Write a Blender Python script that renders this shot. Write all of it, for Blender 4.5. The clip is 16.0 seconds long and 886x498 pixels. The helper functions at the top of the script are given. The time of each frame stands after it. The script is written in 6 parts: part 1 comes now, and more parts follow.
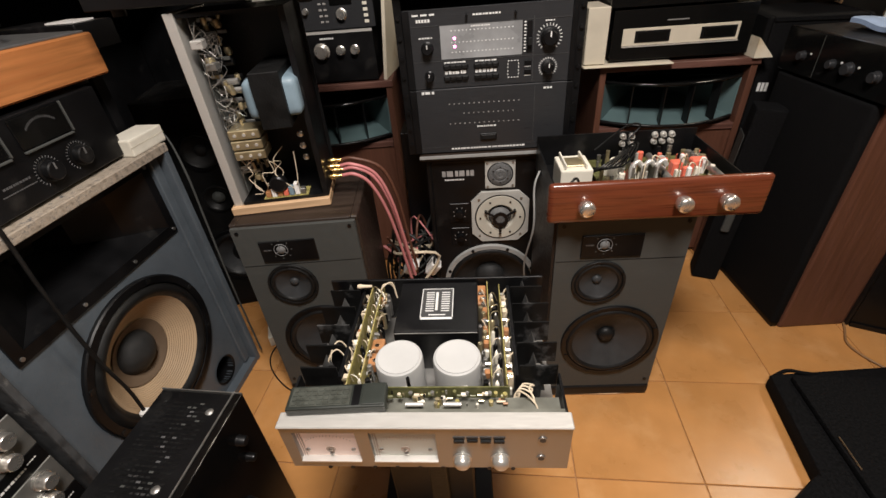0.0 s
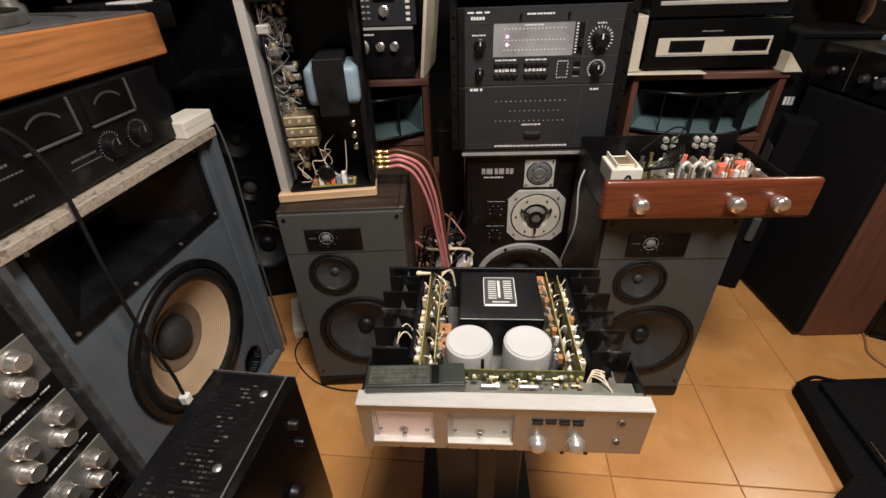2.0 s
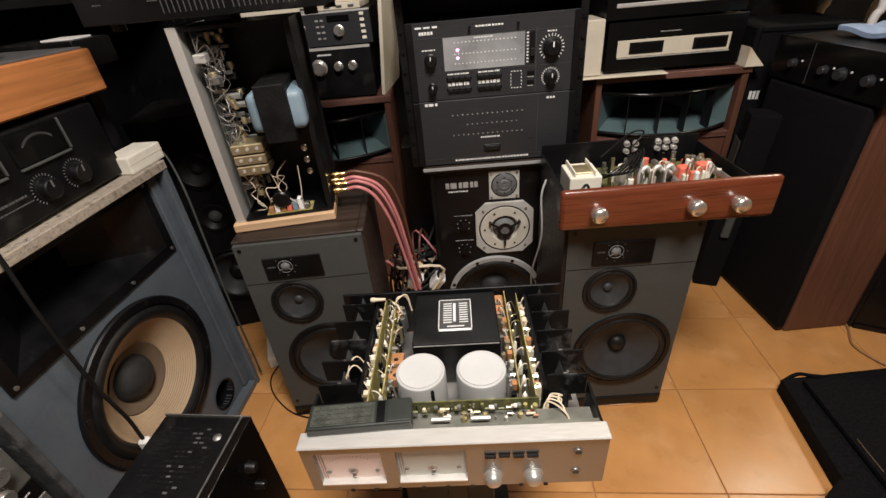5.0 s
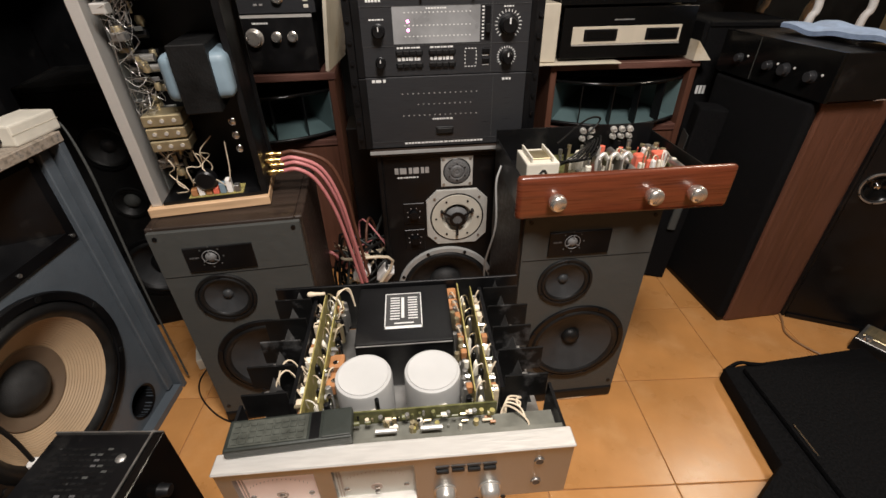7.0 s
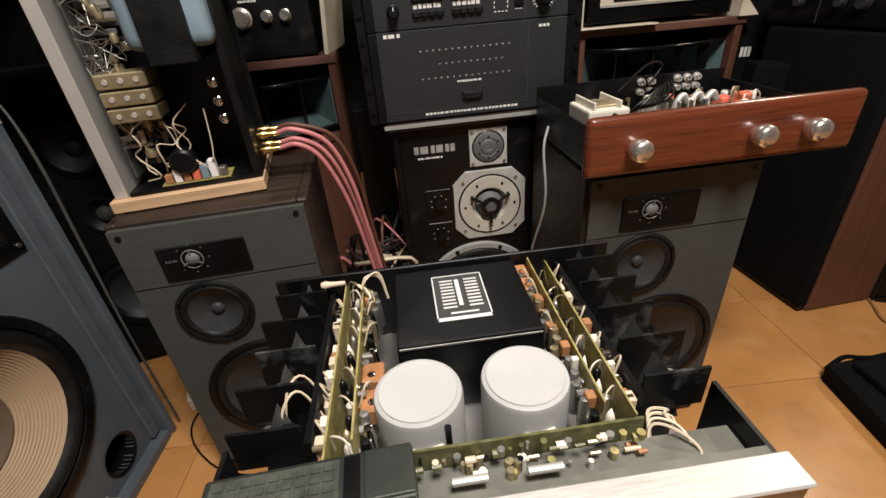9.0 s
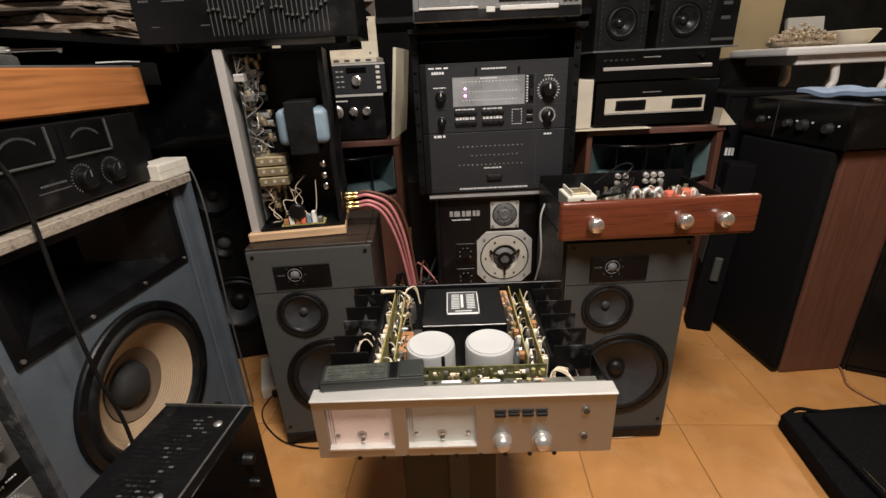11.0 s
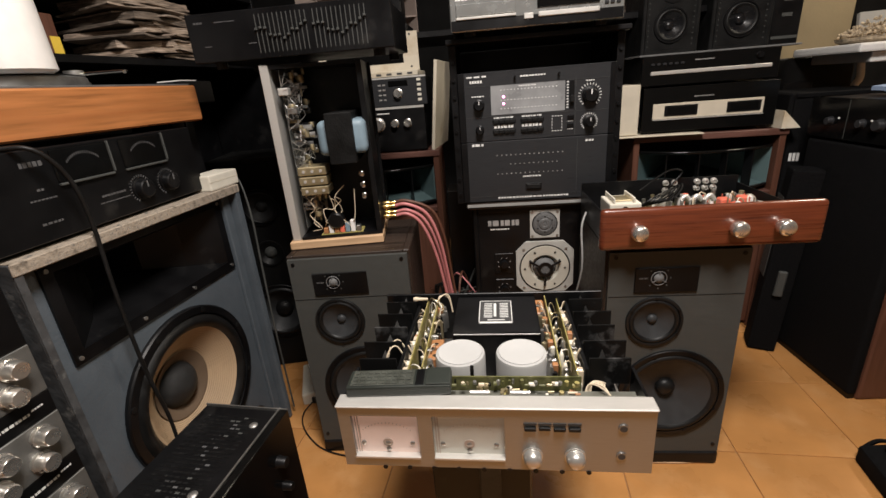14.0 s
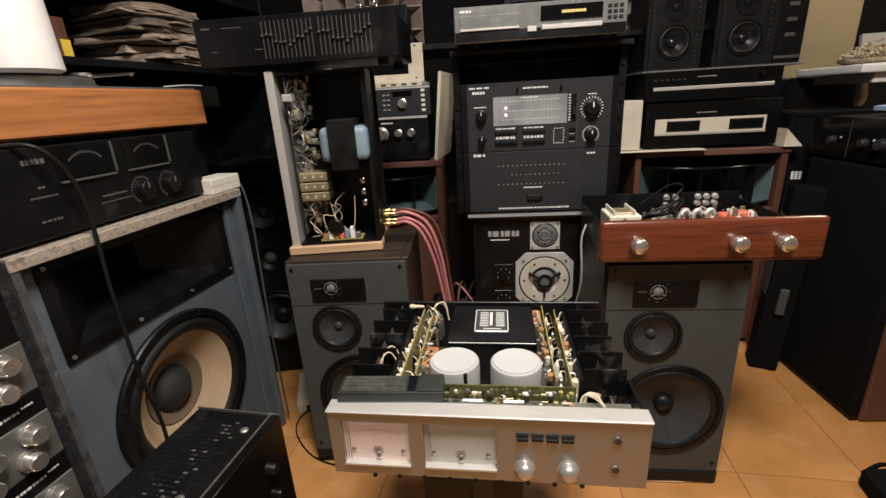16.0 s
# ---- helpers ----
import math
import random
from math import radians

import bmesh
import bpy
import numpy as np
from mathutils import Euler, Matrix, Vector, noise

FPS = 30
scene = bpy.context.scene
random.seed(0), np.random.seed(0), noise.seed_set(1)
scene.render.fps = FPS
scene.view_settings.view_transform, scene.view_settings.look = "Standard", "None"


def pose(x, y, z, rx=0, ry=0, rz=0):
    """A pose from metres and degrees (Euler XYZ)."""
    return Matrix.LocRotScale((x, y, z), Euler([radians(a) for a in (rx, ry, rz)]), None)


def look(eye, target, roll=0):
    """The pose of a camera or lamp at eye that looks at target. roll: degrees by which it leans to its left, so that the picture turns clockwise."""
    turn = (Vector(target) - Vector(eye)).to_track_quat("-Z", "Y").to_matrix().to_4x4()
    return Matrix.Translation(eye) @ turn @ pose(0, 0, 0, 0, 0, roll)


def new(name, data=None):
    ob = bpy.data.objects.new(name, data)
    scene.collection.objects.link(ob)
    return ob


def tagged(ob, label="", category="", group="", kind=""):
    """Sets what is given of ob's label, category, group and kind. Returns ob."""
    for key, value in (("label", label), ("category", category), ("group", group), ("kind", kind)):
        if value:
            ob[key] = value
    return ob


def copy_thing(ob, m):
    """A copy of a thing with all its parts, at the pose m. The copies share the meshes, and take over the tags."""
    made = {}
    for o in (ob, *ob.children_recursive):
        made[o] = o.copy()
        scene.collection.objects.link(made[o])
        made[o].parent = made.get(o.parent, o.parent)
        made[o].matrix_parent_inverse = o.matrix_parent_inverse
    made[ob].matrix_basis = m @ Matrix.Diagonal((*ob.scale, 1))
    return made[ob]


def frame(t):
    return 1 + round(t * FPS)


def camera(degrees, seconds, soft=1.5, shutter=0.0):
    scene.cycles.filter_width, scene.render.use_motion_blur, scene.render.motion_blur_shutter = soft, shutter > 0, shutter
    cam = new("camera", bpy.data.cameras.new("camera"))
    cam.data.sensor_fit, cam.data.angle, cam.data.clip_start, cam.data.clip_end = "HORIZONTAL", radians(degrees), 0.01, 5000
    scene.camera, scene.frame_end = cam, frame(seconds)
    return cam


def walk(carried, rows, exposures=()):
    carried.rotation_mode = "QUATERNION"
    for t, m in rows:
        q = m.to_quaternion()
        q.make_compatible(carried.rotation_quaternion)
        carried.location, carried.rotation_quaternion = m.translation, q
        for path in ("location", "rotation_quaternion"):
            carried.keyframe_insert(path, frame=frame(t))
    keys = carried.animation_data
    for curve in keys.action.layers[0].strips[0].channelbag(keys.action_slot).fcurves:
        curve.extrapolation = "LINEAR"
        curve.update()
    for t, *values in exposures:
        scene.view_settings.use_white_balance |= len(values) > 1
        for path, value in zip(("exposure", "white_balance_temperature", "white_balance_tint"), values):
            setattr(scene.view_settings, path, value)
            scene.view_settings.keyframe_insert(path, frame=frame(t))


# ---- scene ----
cam = camera(90.3, 16.0, soft=1.5)
PATH = [
    (0, (0.075, 0.049, 1.207), (-0.041, 1.69, 0.07), -4.9),
    (0.5, (0.064, 0.043, 1.203), (-0.049, 1.687, 0.069), -4.5),
    (1, (0.018, 0.038, 1.2), (-0.082, 1.686, 0.071), -3.6),
    (1.5, (-0.042, 0.032, 1.19), (-0.125, 1.689, 0.074), -2.3),
    (2, (-0.064, 0.015, 1.184), (-0.142, 1.681, 0.08), -2.1),
    (2.5, (-0.037, 0.013, 1.189), (-0.148, 1.686, 0.098), -3.5),
    (3, (0.022, 0.014, 1.215), (-0.21, 1.69, 0.148), -5.9),
    (3.5, (0.091, 0.033, 1.213), (-0.195, 1.704, 0.153), -5.6),
    (3.7, (0.098, 0.046, 1.219), (-0.178, 1.712, 0.147), -5.6),
    (5.8, (-0.015, 0.066, 1.141), (0.085, 1.749, 0.066), -4.9),
    (6, (0.0, 0.073, 1.128), (0.129, 1.75, 0.047), -4.5),
    (6.5, (0.01, 0.095, 1.111), (0.166, 1.754, 0.005), -1.9),
    (7, (0.024, 0.121, 1.136), (0.186, 1.775, 0.025), -1.0),
    (7.5, (0.009, 0.155, 1.114), (0.214, 1.807, 0.005), -1.5),
    (8, (-0.043, 0.2, 1.095), (0.189, 1.856, -0.002), -4.0),
    (8.5, (-0.041, 0.234, 0.974), (0.176, 1.927, -0.069), -4.5),
    (9, (-0.044, 0.27, 0.948), (0.121, 1.991, -0.057), -5.0),
    (9.2, (-0.047, 0.283, 0.941), (0.091, 2.002, -0.072), -4.6),
    (11.3, (-0.011, -0.09, 1.076), (-0.02, 1.771, 0.343), -2.5),
    (11.5, (0.0, -0.088, 1.084), (-0.017, 1.775, 0.355), -2.5),
    (12, (0.044, -0.068, 1.196), (-0.093, 1.785, 0.458), -6.5),
    (12.5, (0.053, -0.092, 1.226), (-0.123, 1.765, 0.505), -7.1),
    (13, (0.044, -0.063, 1.142), (-0.147, 1.796, 0.428), -5.8),
    (13.5, (0.022, -0.054, 1.088), (-0.182, 1.806, 0.382), -5.8),
    (14, (0.002, -0.061, 1.048), (-0.202, 1.805, 0.358), -4.6),
    (14.5, (-0.002, -0.061, 1.039), (-0.206, 1.804, 0.346), -3.5),
    (15, (0.013, -0.067, 1.043), (-0.193, 1.807, 0.374), -3.2),
    (15.5, (0.016, -0.062, 1.04), (-0.194, 1.82, 0.395), -3.3),
    (16, (0.011, -0.061, 1.037), (-0.203, 1.824, 0.401), -3.3),
]
walk(cam, [(t, look(eye, target, roll)) for t, eye, target, roll in PATH])

# ---- light ----
world = bpy.data.worlds.new("room_world")
scene.world = world
world.use_nodes = True
world.node_tree.nodes["Background"].inputs[0].default_value = (0.82, 0.9, 1.0, 1)
world.node_tree.nodes["Background"].inputs[1].default_value = 0.02


def lamp(name, eye, target, energy, size, color):
    data = bpy.data.lights.new(name, "AREA")
    data.energy, data.shape, data.size, data.color = energy, "DISK", size, color
    ob = new(name, data)
    ob.matrix_world = look(eye, target)
    return ob


lamp("ceiling_lamp", (0.22, 0.06, 2.42), (0.12, 0.75, 0.0), 66, 0.6, (1.0, 0.93, 0.875))
lamp("side_lamp", (2.2, 1.7, 2.4), (1.7, 1.75, 0.8), 22, 0.4, (1.0, 0.88, 0.7))
scene.view_settings.exposure = 0.0


# ---- materials ----
def mat(name, base, rough=0.5, metal=0.0, var=0.25, scale=30.0, stretch=(1, 1, 1), bump=0.15, fine=400.0, second=None, mix=0.0, mixscale=6.0, coat=0.0, emit=0.0, trans=0.0, randomize=0.0, spec=0.5):
    """A surface with coarse and fine variation; second: a stain or wear colour laid over by a noise mask."""
    m = bpy.data.materials.new(name)
    m.use_nodes = True
    nt = m.node_tree
    bs = nt.nodes["Principled BSDF"]
    N = nt.nodes.new
    L = nt.links.new
    tc = N("ShaderNodeTexCoord")
    mp = N("ShaderNodeMapping")
    mp.inputs["Scale"].default_value = stretch
    L(tc.outputs["Object"], mp.inputs["Vector"])
    n1 = N("ShaderNodeTexNoise")
    n1.inputs["Scale"].default_value, n1.inputs["Detail"].default_value = scale, 5.0
    L(mp.outputs[0], n1.inputs["Vector"])
    ramp = N("ShaderNodeMapRange")
    ramp.inputs["From Min"].default_value, ramp.inputs["From Max"].default_value = 0.3, 0.7
    ramp.inputs["To Min"].default_value, ramp.inputs["To Max"].default_value = 1 - var, 1 + var
    L(n1.outputs[0], ramp.inputs["Value"])
    mul = N("ShaderNodeVectorMath")
    mul.operation = "SCALE"
    mul.inputs[0].default_value = base
    L(ramp.outputs[0], mul.inputs["Scale"])
    col = mul.outputs[0]
    if second:
        n2 = N("ShaderNodeTexNoise")
        n2.inputs["Scale"].default_value, n2.inputs["Detail"].default_value, n2.inputs["Roughness"].default_value = mixscale, 8.0, 0.65
        L(mp.outputs[0], n2.inputs["Vector"])
        r2 = N("ShaderNodeMapRange")
        r2.inputs["From Min"].default_value, r2.inputs["From Max"].default_value = 0.62 - 0.3 * mix, 0.74 - 0.1 * mix
        L(n2.outputs[0], r2.inputs["Value"])
        mx = N("ShaderNodeMix")
        mx.data_type = "RGBA"
        mx.inputs[7].default_value = (*second, 1)
        L(r2.outputs[0], mx.inputs[0])
        L(col, mx.inputs[6])
        col = mx.outputs[2]
    if randomize:
        oi = N("ShaderNodeObjectInfo")
        r3 = N("ShaderNodeMapRange")
        r3.inputs["To Min"].default_value, r3.inputs["To Max"].default_value = 1 - randomize, 1 + randomize
        L(oi.outputs["Random"], r3.inputs["Value"])
        m3 = N("ShaderNodeVectorMath")
        m3.operation = "SCALE"
        L(col, m3.inputs[0])
        L(r3.outputs[0], m3.inputs["Scale"])
        col = m3.outputs[0]
    L(col, bs.inputs["Base Color"])
    rr = N("ShaderNodeMapRange")
    rr.inputs["From Min"].default_value, rr.inputs["From Max"].default_value = 0.3, 0.7
    rr.inputs["To Min"].default_value, rr.inputs["To Max"].default_value = max(0.02, rough * 0.8), min(1.0, rough * 1.25)
    L(n1.outputs[0], rr.inputs["Value"])
    L(rr.outputs[0], bs.inputs["Roughness"])
    bs.inputs["Metallic"].default_value = metal
    bs.inputs["Specular IOR Level"].default_value = spec
    bs.inputs["Coat Weight"].default_value = coat
    bs.inputs["Coat Roughness"].default_value = 0.12
    bs.inputs["Transmission Weight"].default_value = trans
    if emit:
        L(col, bs.inputs["Emission Color"])
        bs.inputs["Emission Strength"].default_value = emit
    if bump:
        nf = N("ShaderNodeTexNoise")
        nf.inputs["Scale"].default_value, nf.inputs["Detail"].default_value = fine, 3.0
        L(mp.outputs[0], nf.inputs["Vector"])
        bp = N("ShaderNodeBump")
        bp.inputs["Strength"].default_value, bp.inputs["Distance"].default_value = bump, 0.002
        L(nf.outputs[0], bp.inputs["Height"])
        L(bp.outputs[0], bs.inputs["Normal"])
    return m


BLACK = mat("black_enamel", (0.0045, 0.0045, 0.005), 0.36, var=0.3, scale=12, bump=0.05, second=(0.02, 0.019, 0.018), mix=0.1, mixscale=9, spec=0.3)
FIN = mat("black_heatsink", (0.004, 0.004, 0.004), 0.55, var=0.3, scale=30, bump=0.05, second=(0.09, 0.09, 0.09), mix=0.2, mixscale=18, spec=0.2)
SATIN = mat("black_anodised_face", (0.034, 0.035, 0.038), 0.34, metal=0.3, var=0.15, stretch=(1, 1, 30), scale=20, bump=0.04)
VINYL = mat("black_vinyl", (0.0055, 0.0055, 0.0055), 0.55, var=0.3, scale=25, bump=0.4, fine=250, spec=0.2)
CARPET = mat("black_carpet", (0.006, 0.006, 0.0065), 0.98, var=0.6, scale=160, bump=1.0, fine=600, spec=0.08)
GRILLE = mat("black_grille_cloth", (0.0065, 0.0065, 0.007), 0.97, var=0.5, scale=240, bump=0.9, fine=700, spec=0.08)
GREYBAF = mat("charcoal_baffle", (0.058, 0.0605, 0.057), 0.6, var=0.06, stretch=(1, 1, 3), scale=60, bump=0.2, fine=320, second=(0.067, 0.069, 0.065), mix=0.3, mixscale=3, spec=0.35)
RUBBER = mat("black_rubber", (0.008, 0.008, 0.008), 0.45, var=0.2, bump=0.1, spec=0.3)
CONE = mat("dark_paper_cone", (0.022, 0.022, 0.022), 0.6, var=0.2, scale=40, bump=0.3, spec=0.3)
MIDCONE = mat("smooth_charcoal_cone", (0.036, 0.038, 0.04), 0.5, var=0.15, scale=30, bump=0.1, spec=0.3)
GREYCONE = mat("grey_paper_cone", (0.13, 0.13, 0.13), 0.65, var=0.2, scale=40, bump=0.3)
DIMSILVER = mat("dim_brushed_panel", (0.2, 0.2, 0.19), 0.42, metal=0.6, var=0.2, scale=20, bump=0.15)
DARKSTEEL = mat("dark_grey_metal", (0.17, 0.17, 0.17), 0.35, metal=0.5, var=0.1, bump=0.03)
SILVER = mat("brushed_aluminium", (0.385, 0.38, 0.365), 0.36, metal=0.75, var=0.07, stretch=(1, 40, 40), scale=30, bump=0.12, fine=120)
BRIGHT = mat("pale_aluminium_edge", (0.7, 0.68, 0.64), 0.42, metal=0.6, var=0.04, stretch=(1, 40, 40), scale=40, bump=0.03)
PALERING = mat("pale_grey_ring", (0.3, 0.3, 0.29), 0.45, var=0.08, bump=0.05)
REMOTEBODY = mat("greenish_dark_plastic", (0.022, 0.026, 0.022), 0.4, var=0.2, scale=20, bump=0.15, fine=260)
REMOTEKEY = mat("worn_grey_keys", (0.05, 0.054, 0.044), 0.55, var=0.3, scale=70, bump=0.1)
DUST = mat("dusty_grey_web", (0.035, 0.035, 0.035), 0.7, var=0.5, scale=40, bump=0.2, second=(0.12, 0.12, 0.12), mix=0.2, mixscale=30)
PLAYERFACE = mat("silver_grey_face", (0.4, 0.41, 0.4), 0.25, metal=0.7, var=0.02, bump=0.02)
GLOSSCONE = mat("glossy_black_cone", (0.01, 0.01, 0.011), 0.25, var=0.1, bump=0.02)
CHROME = mat("chrome", (0.82, 0.82, 0.82), 0.1, metal=1.0, var=0.03, bump=0.0)
CORDTAN = mat("tan_cord_sleeve", (0.26, 0.14, 0.06), 0.5, var=0.15, bump=0.05)
TRAYGREY = mat("dusty_olive_grey_tray", (0.15, 0.15, 0.125), 0.5, metal=0.2, var=0.25, scale=25, bump=0.1, second=(0.08, 0.085, 0.06), mix=0.35, mixscale=14)
STEEL = mat("dull_steel", (0.42, 0.41, 0.39), 0.42, metal=0.9, var=0.15, bump=0.08, second=(0.26, 0.25, 0.24), mix=0.2)
KNOBPALE = mat("pale_satin_aluminium", (0.62, 0.6, 0.56), 0.34, metal=0.75, var=0.05, bump=0.03)
KNOBM = mat("turned_aluminium", (0.8, 0.77, 0.72), 0.26, metal=0.9, var=0.05, bump=0.03)
METERMARK = mat("faint_meter_print", (0.5, 0.4, 0.34), 0.5, var=0.1, bump=0.0)
GOLD = mat("gold_plate", (0.75, 0.52, 0.2), 0.25, metal=1.0, var=0.1, bump=0.0)
BRASS = mat("aged_brass_cage", (0.5, 0.42, 0.26), 0.38, metal=0.8, var=0.2, bump=0.1)
MAHOG = mat("lacquered_mahogany", (0.145, 0.034, 0.014), 0.3, var=0.3, stretch=(0.8, 6, 22), scale=9, bump=0.05, coat=0.5, second=(0.075, 0.02, 0.012), mix=0.4, mixscale=6)
OAK = mat("orange_varnished_wood", (0.4, 0.155, 0.05), 0.38, var=0.3, stretch=(0.8, 6, 14), scale=8, bump=0.08, coat=0.3, second=(0.3, 0.1, 0.03), mix=0.4, mixscale=4)
WALNUT = mat("red_brown_veneer", (0.112, 0.045, 0.027), 0.5, var=0.16, stretch=(16, 16, 0.8), scale=9, bump=0.1, second=(0.086, 0.034, 0.02), mix=0.4, mixscale=4)
WALNUTH = mat("red_brown_veneer_edge", (0.125, 0.056, 0.042), 0.5, var=0.35, stretch=(0.8, 12, 12), scale=6, bump=0.1, second=(0.07, 0.025, 0.016), mix=0.4, mixscale=5)
DARKWOOD = mat("dark_stained_wood", (0.03, 0.02, 0.015), 0.45, var=0.4, stretch=(0.8, 8, 12), scale=9, bump=0.1, spec=0.35)
PINE = mat("pale_pine", (0.58, 0.38, 0.22), 0.55, var=0.2, stretch=(0.8, 8, 12), scale=9, bump=0.1)
WORN = mat("scuffed_raw_edge", (0.36, 0.3, 0.235), 0.85, var=0.6, scale=60, bump=0.9, fine=140, second=(0.07, 0.07, 0.07), mix=0.5, mixscale=60)
WORNDARK = mat("chipped_dark_edge", (0.05, 0.051, 0.053), 0.75, var=0.3, scale=40, bump=0.4, fine=110, second=(0.17, 0.165, 0.155), mix=0.15, mixscale=30)
BLUEGREY = mat("scuffed_blue_grey_paint", (0.09, 0.108, 0.126), 0.45, var=0.15, scale=14, bump=0.35, fine=180, second=(0.06, 0.073, 0.086), mix=0.4, mixscale=7)
TANCONE = mat("tan_ribbed_paper_cone", (0.4, 0.285, 0.175), 0.7, var=0.12, scale=9, bump=0.25, second=(0.3, 0.205, 0.12), mix=0.3, mixscale=4)
INNERCONE = mat("brown_inner_cone", (0.13, 0.088, 0.055), 0.7, var=0.15, scale=12, bump=0.2)
HORNCREAM = mat("dusty_pinkish_cream", (0.27, 0.215, 0.185), 0.7, var=0.2, scale=12, bump=0.15, second=(0.16, 0.12, 0.1), mix=0.3)
CREAM = mat("yellowed_cream_paint", (0.6, 0.54, 0.43), 0.6, var=0.1, scale=12, bump=0.1, second=(0.45, 0.36, 0.24), mix=0.2)
IVORY = mat("ivory_plastic", (0.72, 0.68, 0.58), 0.45, var=0.06, bump=0.05, second=(0.5, 0.45, 0.36), mix=0.15)
WHITE = mat("white_plastic", (0.8, 0.78, 0.75), 0.4, var=0.04, bump=0.03)
CANWHITE = mat("grey_sleeve", (0.42, 0.42, 0.41), 0.36, var=0.05, scale=10, bump=0.04)
CANTOP = mat("white_can_lid", (0.49, 0.49, 0.48), 0.45, var=0.03, bump=0.03)
PCB = mat("olive_circuit_board", (0.3, 0.26, 0.09), 0.4, var=0.4, scale=90, bump=0.2, second=(0.5, 0.4, 0.2), mix=0.35, mixscale=70)
GREENPCB = mat("olive_green_circuit_board", (0.1, 0.1, 0.035), 0.4, var=0.4, scale=90, bump=0.2, second=(0.2, 0.19, 0.09), mix=0.25, mixscale=80)
ORANGE = mat("tan_film_part", (0.37, 0.17, 0.07), 0.45, var=0.25, scale=60, bump=0.05)
RED = mat("coral_red_part", (0.72, 0.16, 0.1), 0.4, var=0.08, bump=0.02)
LIGHTBLUE = mat("pale_blue_wrap", (0.18, 0.25, 0.3), 0.5, var=0.15, scale=20, bump=0.1)
PINK = mat("pink_rubber_sleeve", (0.55, 0.2, 0.2), 0.45, var=0.1, bump=0.05)
WIRE = mat("ivory_wire", (0.62, 0.52, 0.38), 0.5, var=0.1, bump=0.0)
TEAL = mat("teal_horn_paint", (0.1, 0.155, 0.16), 0.4, var=0.12, scale=10, bump=0.08)
MARK = mat("pale_print", (0.72, 0.72, 0.7), 0.5, var=0.1, bump=0.0)
MARKGREY = mat("faded_grey_print", (0.09, 0.09, 0.092), 0.5, var=0.2, scale=40, bump=0.0)
MARKDIM = mat("worn_silver_print", (0.3, 0.29, 0.28), 0.45, var=0.25, scale=40, bump=0.05)
DRIVERGREY = mat("cast_pale_grey_plate", (0.42, 0.41, 0.38), 0.5, var=0.12, scale=25, bump=0.2, fine=160)
DRIVERCREAM = mat("cream_grey_face", (0.5, 0.47, 0.4), 0.5, var=0.1, scale=20, bump=0.1)
MESHGREY = mat("grey_wire_mesh", (0.11, 0.11, 0.11), 0.55, var=0.4, scale=260, bump=0.5)
DARKMARK = mat("dark_print", (0.05, 0.05, 0.05), 0.5, var=0.1, bump=0.0)
METERPINK = mat("rosy_meter_face", (0.85, 0.66, 0.58), 0.5, var=0.04, bump=0.0, emit=0.12)
METERPALE = mat("pale_meter_face", (0.62, 0.6, 0.53), 0.5, var=0.04, bump=0.0, emit=0.05)
LITGREY = mat("faintly_lit_display", (0.22, 0.22, 0.22), 0.3, var=0.35, scale=9, bump=0.0, emit=0.22)
LEDPINK = mat("pink_indicator", (1.0, 0.25, 0.6), 0.4, var=0.0, bump=0.0, emit=6.0)
AMBER = mat("amber_display", (0.7, 0.52, 0.2), 0.4, var=0.0, bump=0.0, emit=0.3)
GLASS = mat("clear_glass", (0.95, 0.95, 0.95), 0.03, var=0.0, bump=0.0, trans=1.0)
SMOKE = mat("smoked_glass", (0.004, 0.004, 0.004), 0.16, var=0.1, bump=0.0, spec=0.3)
PAPER = mat("creased_paper", (0.22, 0.17, 0.13), 0.8, var=0.7, stretch=(1, 1, 12), scale=26, bump=0.6, fine=60, second=(0.4, 0.33, 0.27), mix=0.2, mixscale=12, randomize=0.75)
BLUECLOTH = mat("blue_cloth", (0.22, 0.29, 0.42), 0.9, var=0.25, scale=25, bump=0.6, fine=300)
YELLOW = mat("yellow_card", (0.75, 0.52, 0.06), 0.6, var=0.05, bump=0.0)
WICKER = mat("dried_moss", (0.4, 0.32, 0.22), 0.9, var=0.6, scale=60, bump=0.8)
TILE = mat("terracotta_tile", (0.5, 0.235, 0.075), 0.3, var=0.13, scale=7, bump=0.1, fine=60, second=(0.57, 0.3, 0.12), mix=0.45, mixscale=5, randomize=0.06)
GROUT = mat("brown_grout", (0.36, 0.185, 0.08), 0.9, var=0.3, scale=40, bump=0.4)
PALEWALL = mat("pale_wall_plaster", (0.3, 0.29, 0.27), 0.85, var=0.12, scale=5, bump=0.3, fine=90)
WALLP = mat("ochre_wall_plaster", (0.26, 0.205, 0.12), 0.85, var=0.12, scale=5, bump=0.3, fine=90)
# near-black colour carries the deep shade of the back and west walls
DARKWALL = mat("shaded_dark_wall", (0.009, 0.009, 0.009), 0.95, var=0.4, scale=9, bump=0.6, fine=90, spec=0.1)
CEIL = mat("ceiling_plaster", (0.5, 0.46, 0.4), 0.9, var=0.08, scale=5, bump=0.2)


